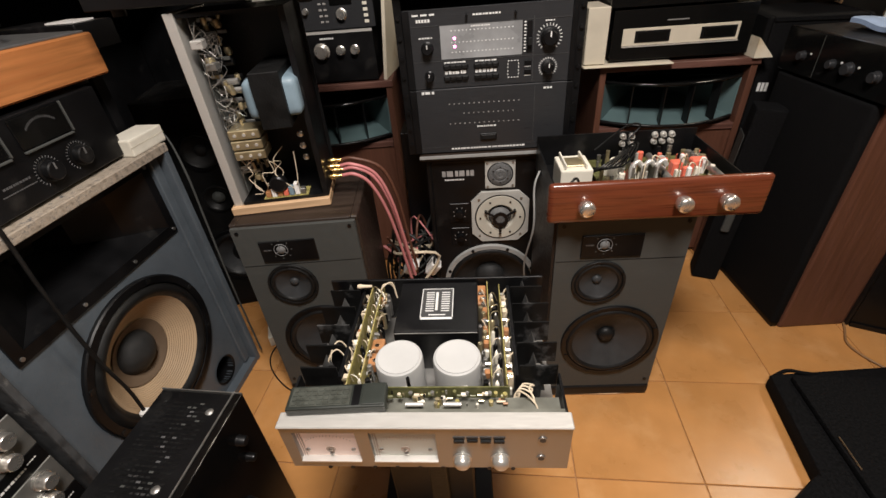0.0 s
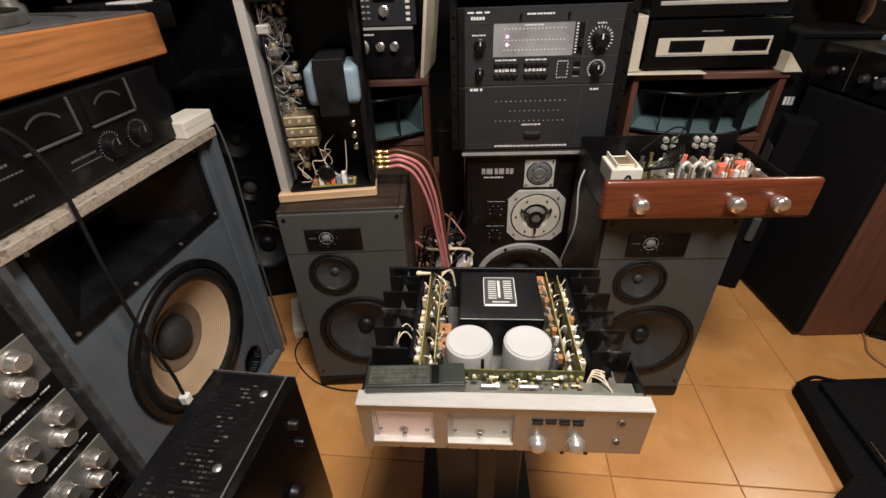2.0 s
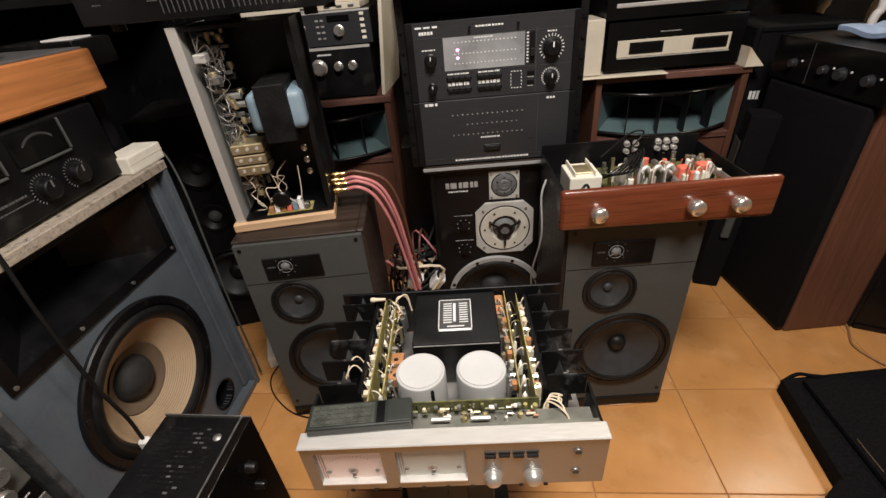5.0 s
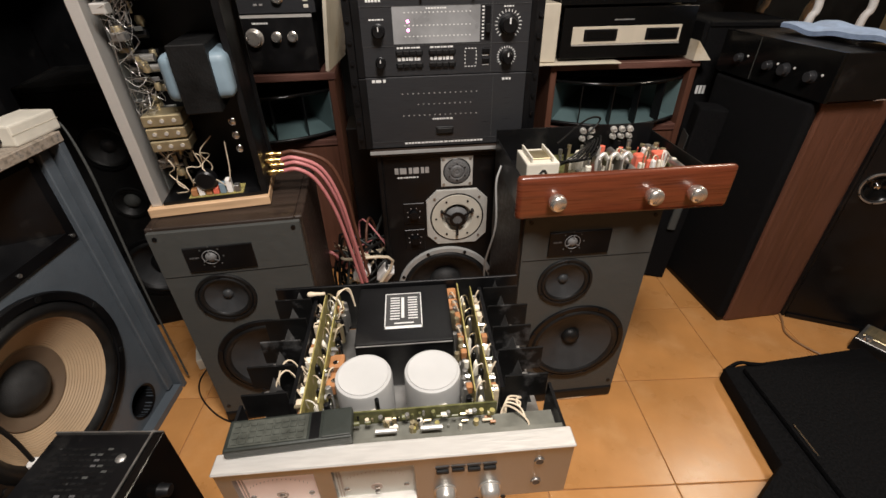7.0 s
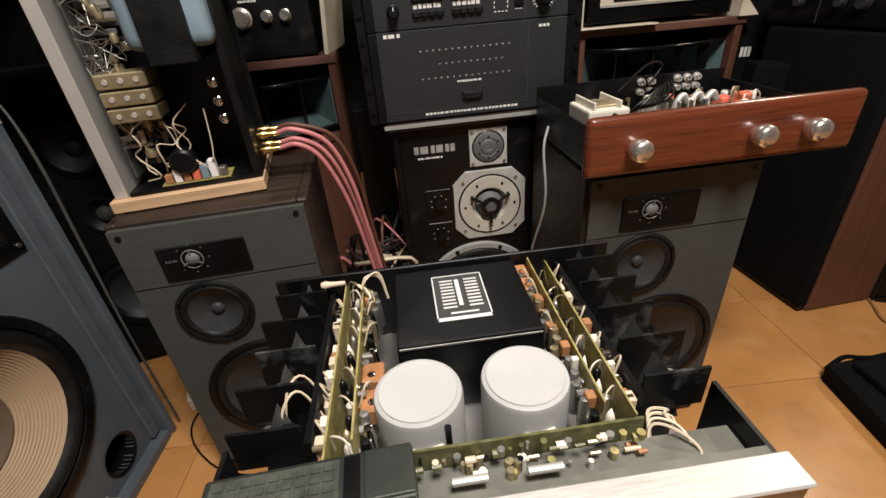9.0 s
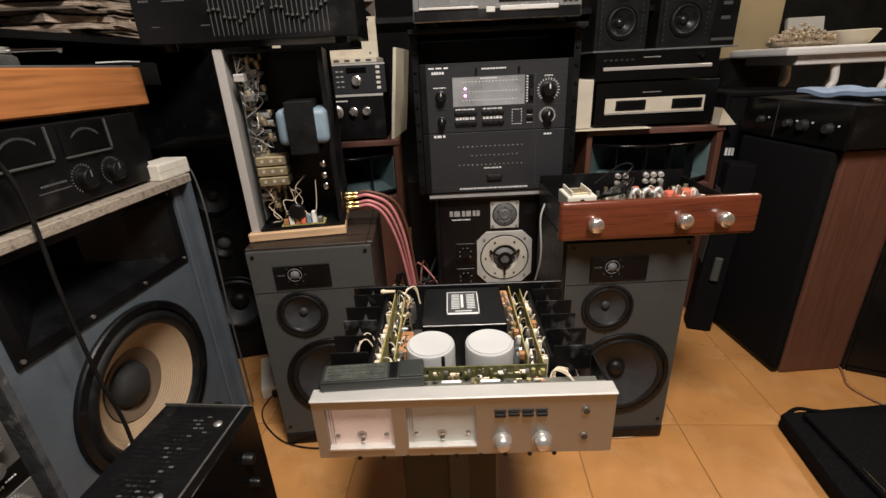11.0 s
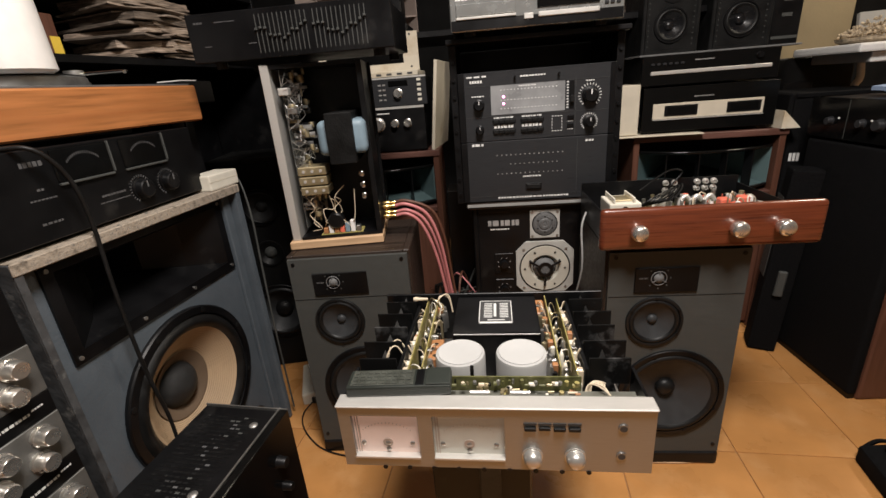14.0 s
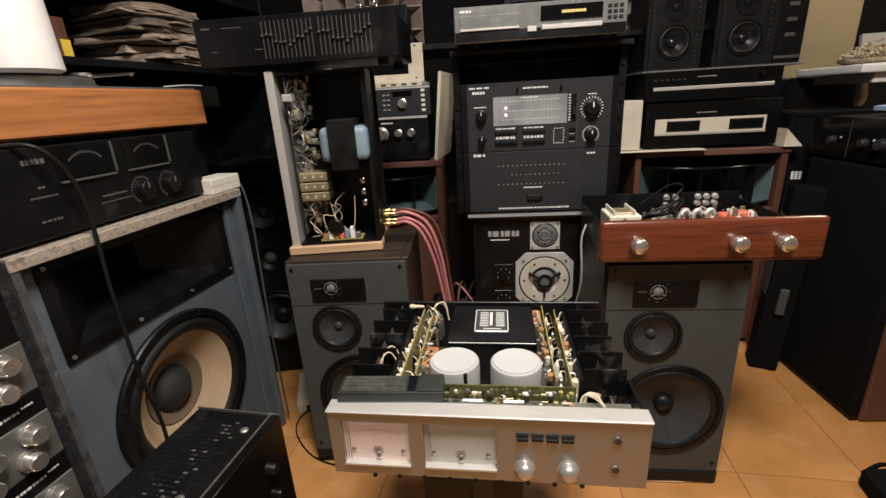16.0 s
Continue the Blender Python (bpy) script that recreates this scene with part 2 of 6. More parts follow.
# ---- builders ----
def part(name, bm, material, parent=None, label="", smooth=None):
    """Links a bmesh as one mesh object under a thing or a part."""
    me = bpy.data.meshes.new(name)
    bmesh.ops.recalc_face_normals(bm, faces=bm.faces[:])
    bm.to_mesh(me)
    bm.free()
    me.materials.append(material)
    if smooth:
        me.polygons.foreach_set("use_smooth", [True] * len(me.polygons))
        me.set_sharp_from_angle(angle=radians(smooth))
    ob = new(name, me)
    ob.parent = parent
    if label:
        tagged(ob, label)
    if name in ("panel_print", "dial_marks", "scale_marks", "printed_diagram", "lettering", "wire_tangle", "moss", "level_dots"):
        tagged(ob, kind="stuff")
    return ob


def thing(name, m, label, category, group="", kind=""):
    ob = new(name)
    ob.empty_display_size = 0.05
    ob.matrix_world = m
    return tagged(ob, label, category, group, kind)


def bx(x0, x1, y0, y1, z0, z1, bev=0.0, bm=None, m=None, seg=1):
    bm = bm or bmesh.new()
    t = Matrix.LocRotScale(((x0 + x1) / 2, (y0 + y1) / 2, (z0 + z1) / 2), None, (abs(x1 - x0), abs(y1 - y0), abs(z1 - z0)))
    r = bmesh.ops.create_cube(bm, size=1, matrix=(m @ t) if m else t)
    if bev:
        e = list({k for v in r["verts"] for k in v.link_edges})
        bmesh.ops.bevel(bm, geom=e, offset=bev, segments=seg, affect="EDGES", profile=0.6)
    return bm


AX = {"x": Vector((1, 0, 0)), "-x": Vector((-1, 0, 0)), "y": Vector((0, 1, 0)), "-y": Vector((0, -1, 0)), "z": Vector((0, 0, 1)), "-z": Vector((0, 0, -1))}


def lathe(c, axis, prof, seg=32, bm=None, close=True):
    """Turns (radius, height along axis) pairs round the axis through c."""
    bm = bm or bmesh.new()
    n = AX[axis] if isinstance(axis, str) else Vector(axis).normalized()
    u = n.orthogonal().normalized()
    v = n.cross(u)
    c = Vector(c)
    rings = []
    for r, h in prof:
        if r < 1e-6:
            rings.append([bm.verts.new(c + n * h)])
        else:
            rings.append([bm.verts.new(c + n * h + (u * math.cos(a) + v * math.sin(a)) * r) for a in (2 * math.pi * k / seg for k in range(seg))])
    for a, b in zip(rings, rings[1:]):
        for k in range(seg):
            q = [a[k % len(a)], a[(k + 1) % len(a)], b[(k + 1) % len(b)], b[k % len(b)]]
            q = list(dict.fromkeys(q))
            if len(q) > 2:
                bm.faces.new(q)
    if close:
        for ring in (rings[0], rings[-1]):
            if len(ring) > 2:
                bm.faces.new(ring)
    return bm


def cy(c, axis, r, h, seg=16, bm=None, bev=0.0):
    if bev:
        return lathe(c, axis, [(r, 0), (r, h - bev), (r - bev, h)], seg, bm)
    return lathe(c, axis, [(r, 0), (r, h)], seg, bm)


def tube(pts, r, seg=6, bm=None, steps=5):
    """A round cable along a smooth curve through the points."""
    bm = bm or bmesh.new()
    P = [Vector(p) for p in pts]
    P = [P[0] * 2 - P[1]] + P + [P[-1] * 2 - P[-2]]
    line = []
    for i in range(1, len(P) - 2):
        for s in range(steps):
            t = s / steps
            a, b, c, d = P[i - 1:i + 3]
            line.append(0.5 * (2 * b + (c - a) * t + (2 * a - 5 * b + 4 * c - d) * t * t + (3 * b - a - 3 * c + d) * t ** 3))
    line.append(P[-2])
    rings, up = [], Vector((0.31, 0.2, 0.93)).normalized()
    for i, p in enumerate(line):
        t = (line[min(i + 1, len(line) - 1)] - line[max(i - 1, 0)]).normalized()
        u = (up - t * up.dot(t))
        u = u.normalized() if u.length > 1e-4 else t.orthogonal().normalized()
        up = u
        v = t.cross(u)
        rings.append([bm.verts.new(p + (u * math.cos(k) + v * math.sin(k)) * r) for k in (2 * math.pi * j / seg for j in range(seg))])
    for a, b in zip(rings, rings[1:]):
        for k in range(seg):
            bm.faces.new([a[k], a[(k + 1) % seg], b[(k + 1) % seg], b[k]])
    bm.faces.new(rings[0])
    bm.faces.new(rings[-1])
    return bm


def panel(x0, x1, z0, z1, y, thick, round_holes=(), square_holes=()):
    """An upright panel with its front at y, pierced by round (x, z, r) and square (x0, x1, z0, z1) holes."""
    bm = bmesh.new()
    loops = [[(x0, z0), (x1, z0), (x1, z1), (x0, z1)]]
    for cx, cz, r in round_holes:
        loops.append([(cx + r * math.cos(a), cz + r * math.sin(a)) for a in (2 * math.pi * k / 40 for k in range(40))])
    for a, b, c, d in square_holes:
        loops.append([(a, c), (b, c), (b, d), (a, d)])
    edges = []
    for lp in loops:
        vs = [bm.verts.new((px, y, pz)) for px, pz in lp]
        edges += [bm.edges.new((vs[k], vs[(k + 1) % len(vs)])) for k in range(len(vs))]
    bmesh.ops.triangle_fill(bm, use_beauty=True, edges=edges, normal=(0, -1, 0))
    r = bmesh.ops.extrude_face_region(bm, geom=bm.faces[:])
    bmesh.ops.translate(bm, vec=(0, thick, 0), verts=[g for g in r["geom"] if isinstance(g, bmesh.types.BMVert)])
    return bm


def bars(rows, y, depth=0.0006, bm=None):
    """Printed marks: (x, z, width, height) bars on an upright face at y."""
    bm = bm or bmesh.new()
    for px, pz, w, h in rows:
        bx(px - w / 2, px + w / 2, y - depth, y, pz - h / 2, pz + h / 2, bm=bm)
    return bm


def words(px, pz, w, h, y, count=6, bm=None, seed=1):
    """A line of lettering as small bars of uneven width."""
    rnd = random.Random(seed)
    ws = [rnd.uniform(0.5, 1.2) for _ in range(count)]
    k = w / (sum(ws) * 1.35)
    rows, at = [], px - w / 2
    for u in ws:
        rows.append((at + u * k / 2, pz, u * k, h))
        at += u * k * 1.35
    return bars(rows, y, bm=bm)


def driver(parent, cx, cz, r, y, name="woofer", frame_mat=None, cone_mat=None, cap=0.3, depth=0.35, ribs=0, cap_mat=None, surround=0.2, screws=6, cap_out=True, proud=0.006, screw_mat=None):
    """A loudspeaker driver set into a baffle whose front is at y: basket ring, rubber surround, cone, dust cap."""
    screw_mat = screw_mat or BLACK
    ring = part(name, lathe((cx, y, cz), "-y", [(r * 0.9, -0.004), (r, -0.002), (r, proud * 0.7), (r * 0.985, proud), (r * 0.9, proud), (r * 0.89, proud * 0.3)], 48, close=False), frame_mat or BLACK, parent, smooth=40)
    ri, ro = r * (0.9 - surround), r * 0.9
    prof = [(ro - (ro - ri) * k / 6, proud * 0.3 + math.sin(math.pi * k / 6) * r * surround * 0.35) for k in range(7)]
    part("surround", lathe((cx, y, cz), "-y", prof, 48, close=False), RUBBER, ring, smooth=60)
    rc = r * cap
    prof = []
    steps = ribs * 2 if ribs else 8
    for k in range(steps + 1):
        f = k / steps
        wob = 0.0012 * (k % 2) if ribs else 0.0
        prof.append((ri + (rc * 0.9 - ri) * f, -r * depth * f ** 0.85 + proud * 0.3 + wob))
    prof.append((0, -r * depth))
    part("cone", lathe((cx, y, cz), "-y", prof, 48, close=False), cone_mat or CONE, ring, smooth=20 if ribs else 50)
    hc = rc * (0.75 if cap_out else 0.4)
    part("dust_cap", lathe((cx, y, cz), "-y", [(rc * math.cos(a), -r * depth * 0.9 + hc * math.sin(a)) for a in (math.pi / 2 * k / 6 for k in range(7))], 32, close=False), cap_mat or CONE, ring, smooth=60)
    for k in range(screws):
        a = 2 * math.pi * (k + 0.5) / screws
        part("screw", cy((cx + r * 0.945 * math.cos(a), y - proud, cz + r * 0.945 * math.sin(a)), "-y", r * 0.03 + 0.001, 0.002, 8), screw_mat, ring)
    return ring


def cabinet(parent, w, d, h, wood, wall=0.018, inset=0.0, bev=0.003):
    """The box of a loudspeaker without its baffle: sides, top, bottom, back; front at y = 0, centred in x."""
    part("side_panel", bx(-w / 2, -w / 2 + wall, 0, d, 0, h, bev), wood, parent)
    part("side_panel", bx(w / 2 - wall, w / 2, 0, d, 0, h, bev), wood, parent)
    part("top_panel", bx(-w / 2 + wall, w / 2 - wall, 0, d, h - wall, h - 0.001, bev / 2), wood, parent)
    part("bottom_panel", bx(-w / 2 + wall, w / 2 - wall, 0, d, 0.001, wall), wood, parent)
    part("back_panel", bx(-w / 2 + wall, w / 2 - wall, d - wall, d - 0.001, wall, h - wall), wood, parent)


def knob(parent, x, z, y, r, h, material, name="knob", pointer=None, skirt=True):
    prof = [(r * 1.15, 0), (r * 1.15, h * 0.15), (r, h * 0.2), (r * 0.94, h * 0.9), (r * 0.82, h), (0, h * 0.97)] if skirt else [(r, 0), (r, h * 0.85), (r * 0.85, h), (0, h)]
    k = part(name, lathe((x, y, z), "-y", prof, 28), material, parent, smooth=35)
    if pointer:
        part("pointer", bx(x - r * 0.08, x + r * 0.08, y - h - 0.0008, y - h * 0.9, z + r * 0.15, z + r * 0.8), pointer, k)
    return k


# ---- structure ----
def slab(name, x0, x1, y0, y1, z0, z1, material, label, category):
    return tagged(part(name, bx(x0, x1, y0, y1, z0, z1), material), label, category, kind="structure")


floor = slab("floor", -2.4, 3.2, -1.8, 3.0, -0.1, -0.004, GROUT, "terracotta tiled floor with brown grout joints", "floor")
slab("wall_north", -2.4, 3.2, 3.0, 3.1, -0.1, 2.6, DARKWALL, "near-black back wall with deep shade put into its colour", "wall")
slab("wall_south", -2.4, 3.2, -1.9, -1.8, -0.1, 2.6, PALEWALL, "pale plaster wall of the listening room", "wall")
slab("wall_west", -2.5, -2.4, -1.9, 3.1, -0.1, 2.6, DARKWALL, "near-black side wall with shade put into its colour", "wall")
slab("wall_east", 3.2, 3.3, -1.9, 3.1, -0.1, 2.6, WALLP, "ochre plaster side wall", "wall")
slab("ceiling", -2.5, 3.3, -1.9, 3.1, 2.6, 2.7, CEIL, "plain plaster ceiling", "ceiling")
slab("wall_pier", 1.3, 1.78, 2.45, 2.6, -0.004, 2.6, WALLP, "ochre plaster wall pier catching the light", "wall")


# ---- the open silver amplifier in the middle ----
def silver_amplifier(m):
    a = thing("power_amplifier", m, "open silver-faced amplifier with two big grey capacitors", "amplifier")
    W = 0.22
    fp = part("front_panel", panel(-W, W, 0.0, 0.107, 0.0, 0.012, (), [(-0.202, -0.104, 0.017, 0.092), (-0.083, 0.019, 0.017, 0.092)]), SILVER, a, "brushed silver front panel")
    part("top_edge", bx(-W - 0.001, W + 0.001, -0.004, 0.024, 0.1075, 0.1115, 0.0015), BRIGHT, fp, "bright bevelled top edge")
    for k, (x0, x1, mm) in enumerate(((-0.202, -0.104, METERPINK), (-0.083, 0.019, METERPALE))):
        mt = part("meter", bx(x0 - 0.002, x1 + 0.002, 0.008, 0.014, 0.015, 0.094), mm, a, "lit analogue level meter")
        sill = bx(x0, x1, -0.003, 0.008, 0.0165, 0.0195, bm=None)
        part("meter_sill", sill, BRIGHT, mt)
        cx = (x0 + x1) / 2
        part("needle", bx(x0 + 0.008, x0 + 0.0086, 0.0068, 0.0076, 0.045, 0.07), METERMARK, mt)
        for g in (0.003, 0.0065):
            part("glass_edge", bx(x0 + g, x0 + g + 0.0009, 0.0064, 0.0078, 0.02, 0.09), METERMARK, mt)
        part("pivot_shroud", cy((cx, 0.0078, 0.038), "-y", 0.0075, 0.001, 20), METERMARK, mt)
        arc = bmesh.new()
        for j in range(15):
            g = radians(50 + 80 * j / 14)
            bx(cx + 0.055 * math.cos(g) - 0.0003, cx + 0.055 * math.cos(g) + 0.0003, 0.0066, 0.0078, 0.018 + 0.055 * math.sin(g), 0.0195 + 0.055 * math.sin(g), bm=arc)
        part("scale_marks", arc, METERMARK, mt)
        for sx, sz in ((x0 + 0.012, 0.037), (x1 - 0.012, 0.037), (cx, 0.037), (cx, 0.026)):
            part("screw", lathe((sx, 0.008, sz), "-y", [(0.0036, 0), (0.0036, 0.0016), (0.0026, 0.0024), (0, 0.0026)], 14), STEEL, mt, smooth=40)
    for x in (0.057, 0.116):
        part("knob", lathe((x, 0.0, 0.027), "-y", [(0.0148, 0), (0.0148, 0.002), (0.013, 0.0025), (0.0126, 0.01), (0.0115, 0.0132), (0.0086, 0.016), (0.0045, 0.0174), (0, 0.0177)], 32), KNOBPALE, a, "domed polished aluminium knob", smooth=50)
    for j in range(4):
        part("push_button", bx(0.046 + j * 0.02, 0.062 + j * 0.02, -0.0045 if j != 1 else -0.003, 0.0, 0.0725, 0.0785, 0.001), RUBBER, a)
        part("push_button_slot", bx(0.045 + j * 0.02, 0.063 + j * 0.02, -0.001, 0.0, 0.081, 0.0845), DARKMARK, a)
    for z in (0.03, 0.078):
        j = part("jack_socket", lathe((0.178, 0, z), "-y", [(0.0068, 0), (0.0066, 0.002), (0.005, 0.0022), (0.005, -0.006)], 20, close=False), STEEL, a, smooth=40)
        part("socket_hole", cy((0.178, -0.0012, z), "-y", 0.005, 0.0012, 16), DARKMARK, j)
    for j in range(9):
        part("lower_toggle", cy((-0.16 + j * 0.037, 0.004, -0.002), "-y", 0.0035, 0.005, 10), BLACK, a)
    # chassis
    ch = part("chassis", bx(-W + 0.004, W - 0.004, 0.0125, 0.3315, 0.002, 0.012), STEEL, a, "grey steel chassis tray")
    for s in (-1, 1):
        part("side_rail", bx(s * (W - 0.006), s * (W - 0.002), 0.0125, 0.1, 0.012, 0.104), BLACK, ch)
        part("heatsink_plate", bx(s * 0.146, s * 0.152, 0.1, 0.33, 0.012, 0.1), BLACK, ch)
    part("cross_plate", bx(-W + 0.006, W - 0.006, 0.0245, 0.034, 0.1, 0.104), TRAYGREY, ch)
    part("front_tray", bx(-W + 0.008, W - 0.008, 0.034, 0.0695, 0.08, 0.083), TRAYGREY, ch)
    rt = random.Random(71)
    for j in range(22):
        x, y = rt.uniform(-0.02, 0.13), rt.uniform(0.05, 0.066)
        if rt.random() < 0.5:
            part("small_capacitor", cy((x, y, 0.083), "z", rt.uniform(0.0015, 0.004), rt.uniform(0.006, 0.016), 8), rt.choice((STEEL, IVORY, BRASS, BLACK, PCB)), ch)
        else:
            part("resistor", cy((x, y, 0.09), "x", 0.002, rt.uniform(0.006, 0.014), 8), rt.choice((WIRE, BRASS, IVORY, ORANGE)), ch)
    part("rear_panel", bx(-W, W, 0.332, 0.337, 0.012, 0.12, 0.001), BLACK, a, "black rear panel")
    # black stepped heat-sink fins
    for s in (-1, 1):
        for j in range(5):
            y = 0.105 + j * 0.05
            w = 0.062 + 0.006 * (j % 2)
            f = bmesh.new()
            bx(s * 0.153, s * (0.153 + w), y, y + 0.003, 0.07, 0.116, bm=f)
            bx(s * 0.165, s * (0.165 + w * 0.5), y + 0.003, y + 0.022, 0.094, 0.0965, bm=f)
            bx(s * 0.153, s * (0.153 + w * 0.6), y, y + 0.003, 0.02, 0.07, bm=f)
            part("heatsink_fin", f, FIN, a, "black heat-sink fin")
            web = bmesh.new()
            foot = [web.verts.new((s * (0.153 + q * w), y + 0.0035, 0.05)) for q in (0.18, 0.72)]
            tip = web.verts.new((s * (0.153 + 0.42 * w), y + 0.0035, 0.112))
            web.faces.new([foot[0], foot[1], tip])
            back = bmesh.ops.extrude_face_region(web, geom=web.faces[:])
            bmesh.ops.translate(web, vec=(0, 0.03, 0), verts=[g for g in back["geom"] if isinstance(g, bmesh.types.BMVert)])
            part("heatsink_web", web, DUST, a, "dusty grey tapered web")
            part("transistor", cy((s * 0.185, y + 0.012, 0.0965), "z", 0.005, 0.007, 10), STEEL, a)
    # transformer can
    tr = part("transformer_can", bx(-0.068, 0.088, 0.188, 0.328, 0.012, 0.114, 0.003, seg=2), BLACK, a, "black steel transformer can")
    # added steel strip draws the highlight along the can's front top edge
    part("edge_highlight", bx(-0.066, 0.086, 0.1865, 0.1878, 0.1085, 0.1115, 0.0005), STEEL, tr, "thin steel strip standing in for the front edge highlight")
    pl = part("data_plate", bx(-0.022, 0.04, 0.218, 0.306, 0.114, 0.115), DARKMARK, tr)
    lines = bmesh.new()
    for x0, x1, y0, y1 in ((-0.022, 0.04, 0.218, 0.2235), (-0.022, 0.04, 0.3045, 0.306), (-0.022, -0.0205, 0.218, 0.306), (0.0385, 0.04, 0.218, 0.306)):
        bx(x0, x1, y0, y1, 0.115, 0.1156, bm=lines)
    for j in range(9):
        for x in (-0.013, 0.017):
            bx(x, x + 0.016, 0.24 + j * 0.0066, 0.2425 + j * 0.0066, 0.115, 0.1156, bm=lines)
    bx(0.0055, 0.0105, 0.243, 0.295, 0.115, 0.1156, bm=lines)
    bx(-0.006, 0.026, 0.229, 0.2315, 0.115, 0.1156, bm=lines)
    part("printed_diagram", lines, MARK, pl)
    # capacitors
    for x in (-0.05, 0.05):
        c = part("filter_capacitor", lathe((x, 0.13, 0.02), "z", [(0.041, 0), (0.0415, 0.004), (0.0415, 0.087), (0.0402, 0.0915), (0.0375, 0.0924)], 48), CANWHITE, a, "large grey can capacitor with white lid", smooth=40)
        part("lid", lathe((x, 0.13, 0.1124), "z", [(0.0365, 0), (0.036, 0.0016), (0.034, 0.0014), (0.031, 0.0008), (0, 0.001)], 48), CANTOP, c, smooth=40)
        part("terminal_strip", bx(x - 0.012, x + 0.018, 0.085, 0.094, 0.05, 0.085, 0.002), IVORY, a)
    # circuit boards along both sides
    rnd = random.Random(5)
    for s in (-1, 1):
        for x, z1 in ((0.106, 0.116), (0.13, 0.108)):
            b = part("circuit_board", bx(s * x, s * (x + 0.002), 0.075 if x > 0.11 else 0.085, 0.325, 0.04, z1, 0.0003), PCB, a, "olive circuit board on edge with parts")
            for j in range(24):
                y = 0.09 + j * 0.0097 + rnd.uniform(-0.004, 0.004)
                z = z1 - rnd.uniform(0.004, 0.034)
                kind = rnd.choice((0, 0, 1, 3, 3, 2, 4, 4))
                xa = s * (x - 0.001) if x < 0.12 else s * (x + 0.003)
                sg = -s if x < 0.12 else s
                if kind == 0:
                    part("small_capacitor", cy((xa, y, z), "x" if sg > 0 else "-x", rnd.uniform(0.0025, 0.005), rnd.uniform(0.006, 0.013), 10), rnd.choice((STEEL, BRASS, BLACK)), b)
                elif kind == 1:
                    part("resistor", bx(xa, xa + sg * 0.007, y - 0.003, y + 0.003, z - 0.012, z + 0.004, 0.001), IVORY, b)
                elif kind == 4:
                    part("lead_wire", tube([(xa, y, z - 0.01), (xa + sg * 0.008, y + 0.004, z + 0.012), (xa + sg * 0.012, y + 0.014, z + 0.006), (xa + sg * 0.006, y + 0.02, z - 0.012)], 0.0011, 5, None, 4), WIRE, b, smooth=60)
                elif kind == 2:
                    part("film_capacitor", bx(xa, xa + sg * 0.009, y - 0.005, y + 0.005, z - 0.01, z + 0.004, 0.001), ORANGE, b)
                else:
                    part("transistor", lathe((xa, y, z), "x" if sg > 0 else "-x", [(0.006, 0), (0.006, 0.002), (0.0045, 0.003), (0.0045, 0.008), (0, 0.0085)], 12), CHROME, b)
        for j in range(2):
            y = 0.12 + j * 0.035 if s < 0 else 0.27 + j * 0.03
            part("film_capacitor", bx(s * 0.082, s * 0.104, y, y + 0.026, 0.085, 0.106, 0.002), ORANGE, a)
    # front board, fuses, wiring
    fb = part("front_board", bx(-0.07, 0.135, 0.07, 0.0725, 0.045, 0.108), GREENPCB, a, "green front circuit board on edge")
    for j in range(26):
        x = -0.062 + j * 0.0076 + rnd.uniform(-0.003, 0.003)
        r = rnd.uniform(0.0014, 0.0038)
        part("small_capacitor", cy((x, 0.062 + rnd.uniform(-0.003, 0.003), 0.1), rnd.choice(("z", "x")), r, rnd.uniform(0.004, 0.009), 8), rnd.choice((STEEL, WIRE, IVORY, GREENPCB, BRASS, PCB, BLACK)), fb)
    for x in (-0.03, 0.03):
        part("fuse", cy((x, 0.047, 0.097), "x", 0.0035, 0.028, 12), BRIGHT, a)
    for s in (-1, 1):
        for j in range(9):
            y = 0.095 + 0.026 * j
            part("ceramic_resistor", bx(s * 0.134, s * 0.143, y, y + 0.012, 0.07, 0.1 - 0.006 * (j % 3), 0.001), IVORY if j % 2 else WIRE, a)
        for j in range(7):
            y = 0.088 + 0.033 * j + rnd.uniform(-0.008, 0.008)
            part("lead_wire", tube([(s * 0.108, y, 0.1), (s * 0.113, y + 0.004, 0.118 + rnd.uniform(-0.004, 0.002)), (s * (0.12 + rnd.uniform(0, 0.006)), y + 0.012, 0.112), (s * 0.126, y + 0.016, 0.09)], 0.0009, 5, None, 4), rnd.choice((WIRE, IVORY, BRASS)), a, smooth=60)
        for j in range(15):
            y = 0.085 + 0.0155 * j + rnd.uniform(-0.004, 0.004)
            x = rnd.uniform(0.09, 0.101)
            part("transistor_can", lathe((s * x, y, 0.07), "z", [(0.0052, 0), (0.0052, 0.022 + 0.012 * rnd.random()), (0.004, 0.037), (0, 0.038)], 12), rnd.choice((CHROME, STEEL, STEEL, BLACK, BRASS)), a, smooth=40)
            part("transistor_can", lathe((s * rnd.uniform(0.113, 0.126), y + 0.006, 0.068), "z", [(0.0042, 0), (0.0042, 0.02 + 0.012 * rnd.random()), (0, 0.034)], 10), rnd.choice((STEEL, IVORY, BRASS, BLACK)), a, smooth=40)
    part("post", cy((-0.028, 0.08, 0.06), "z", 0.003, 0.06, 10), BLACK, a)
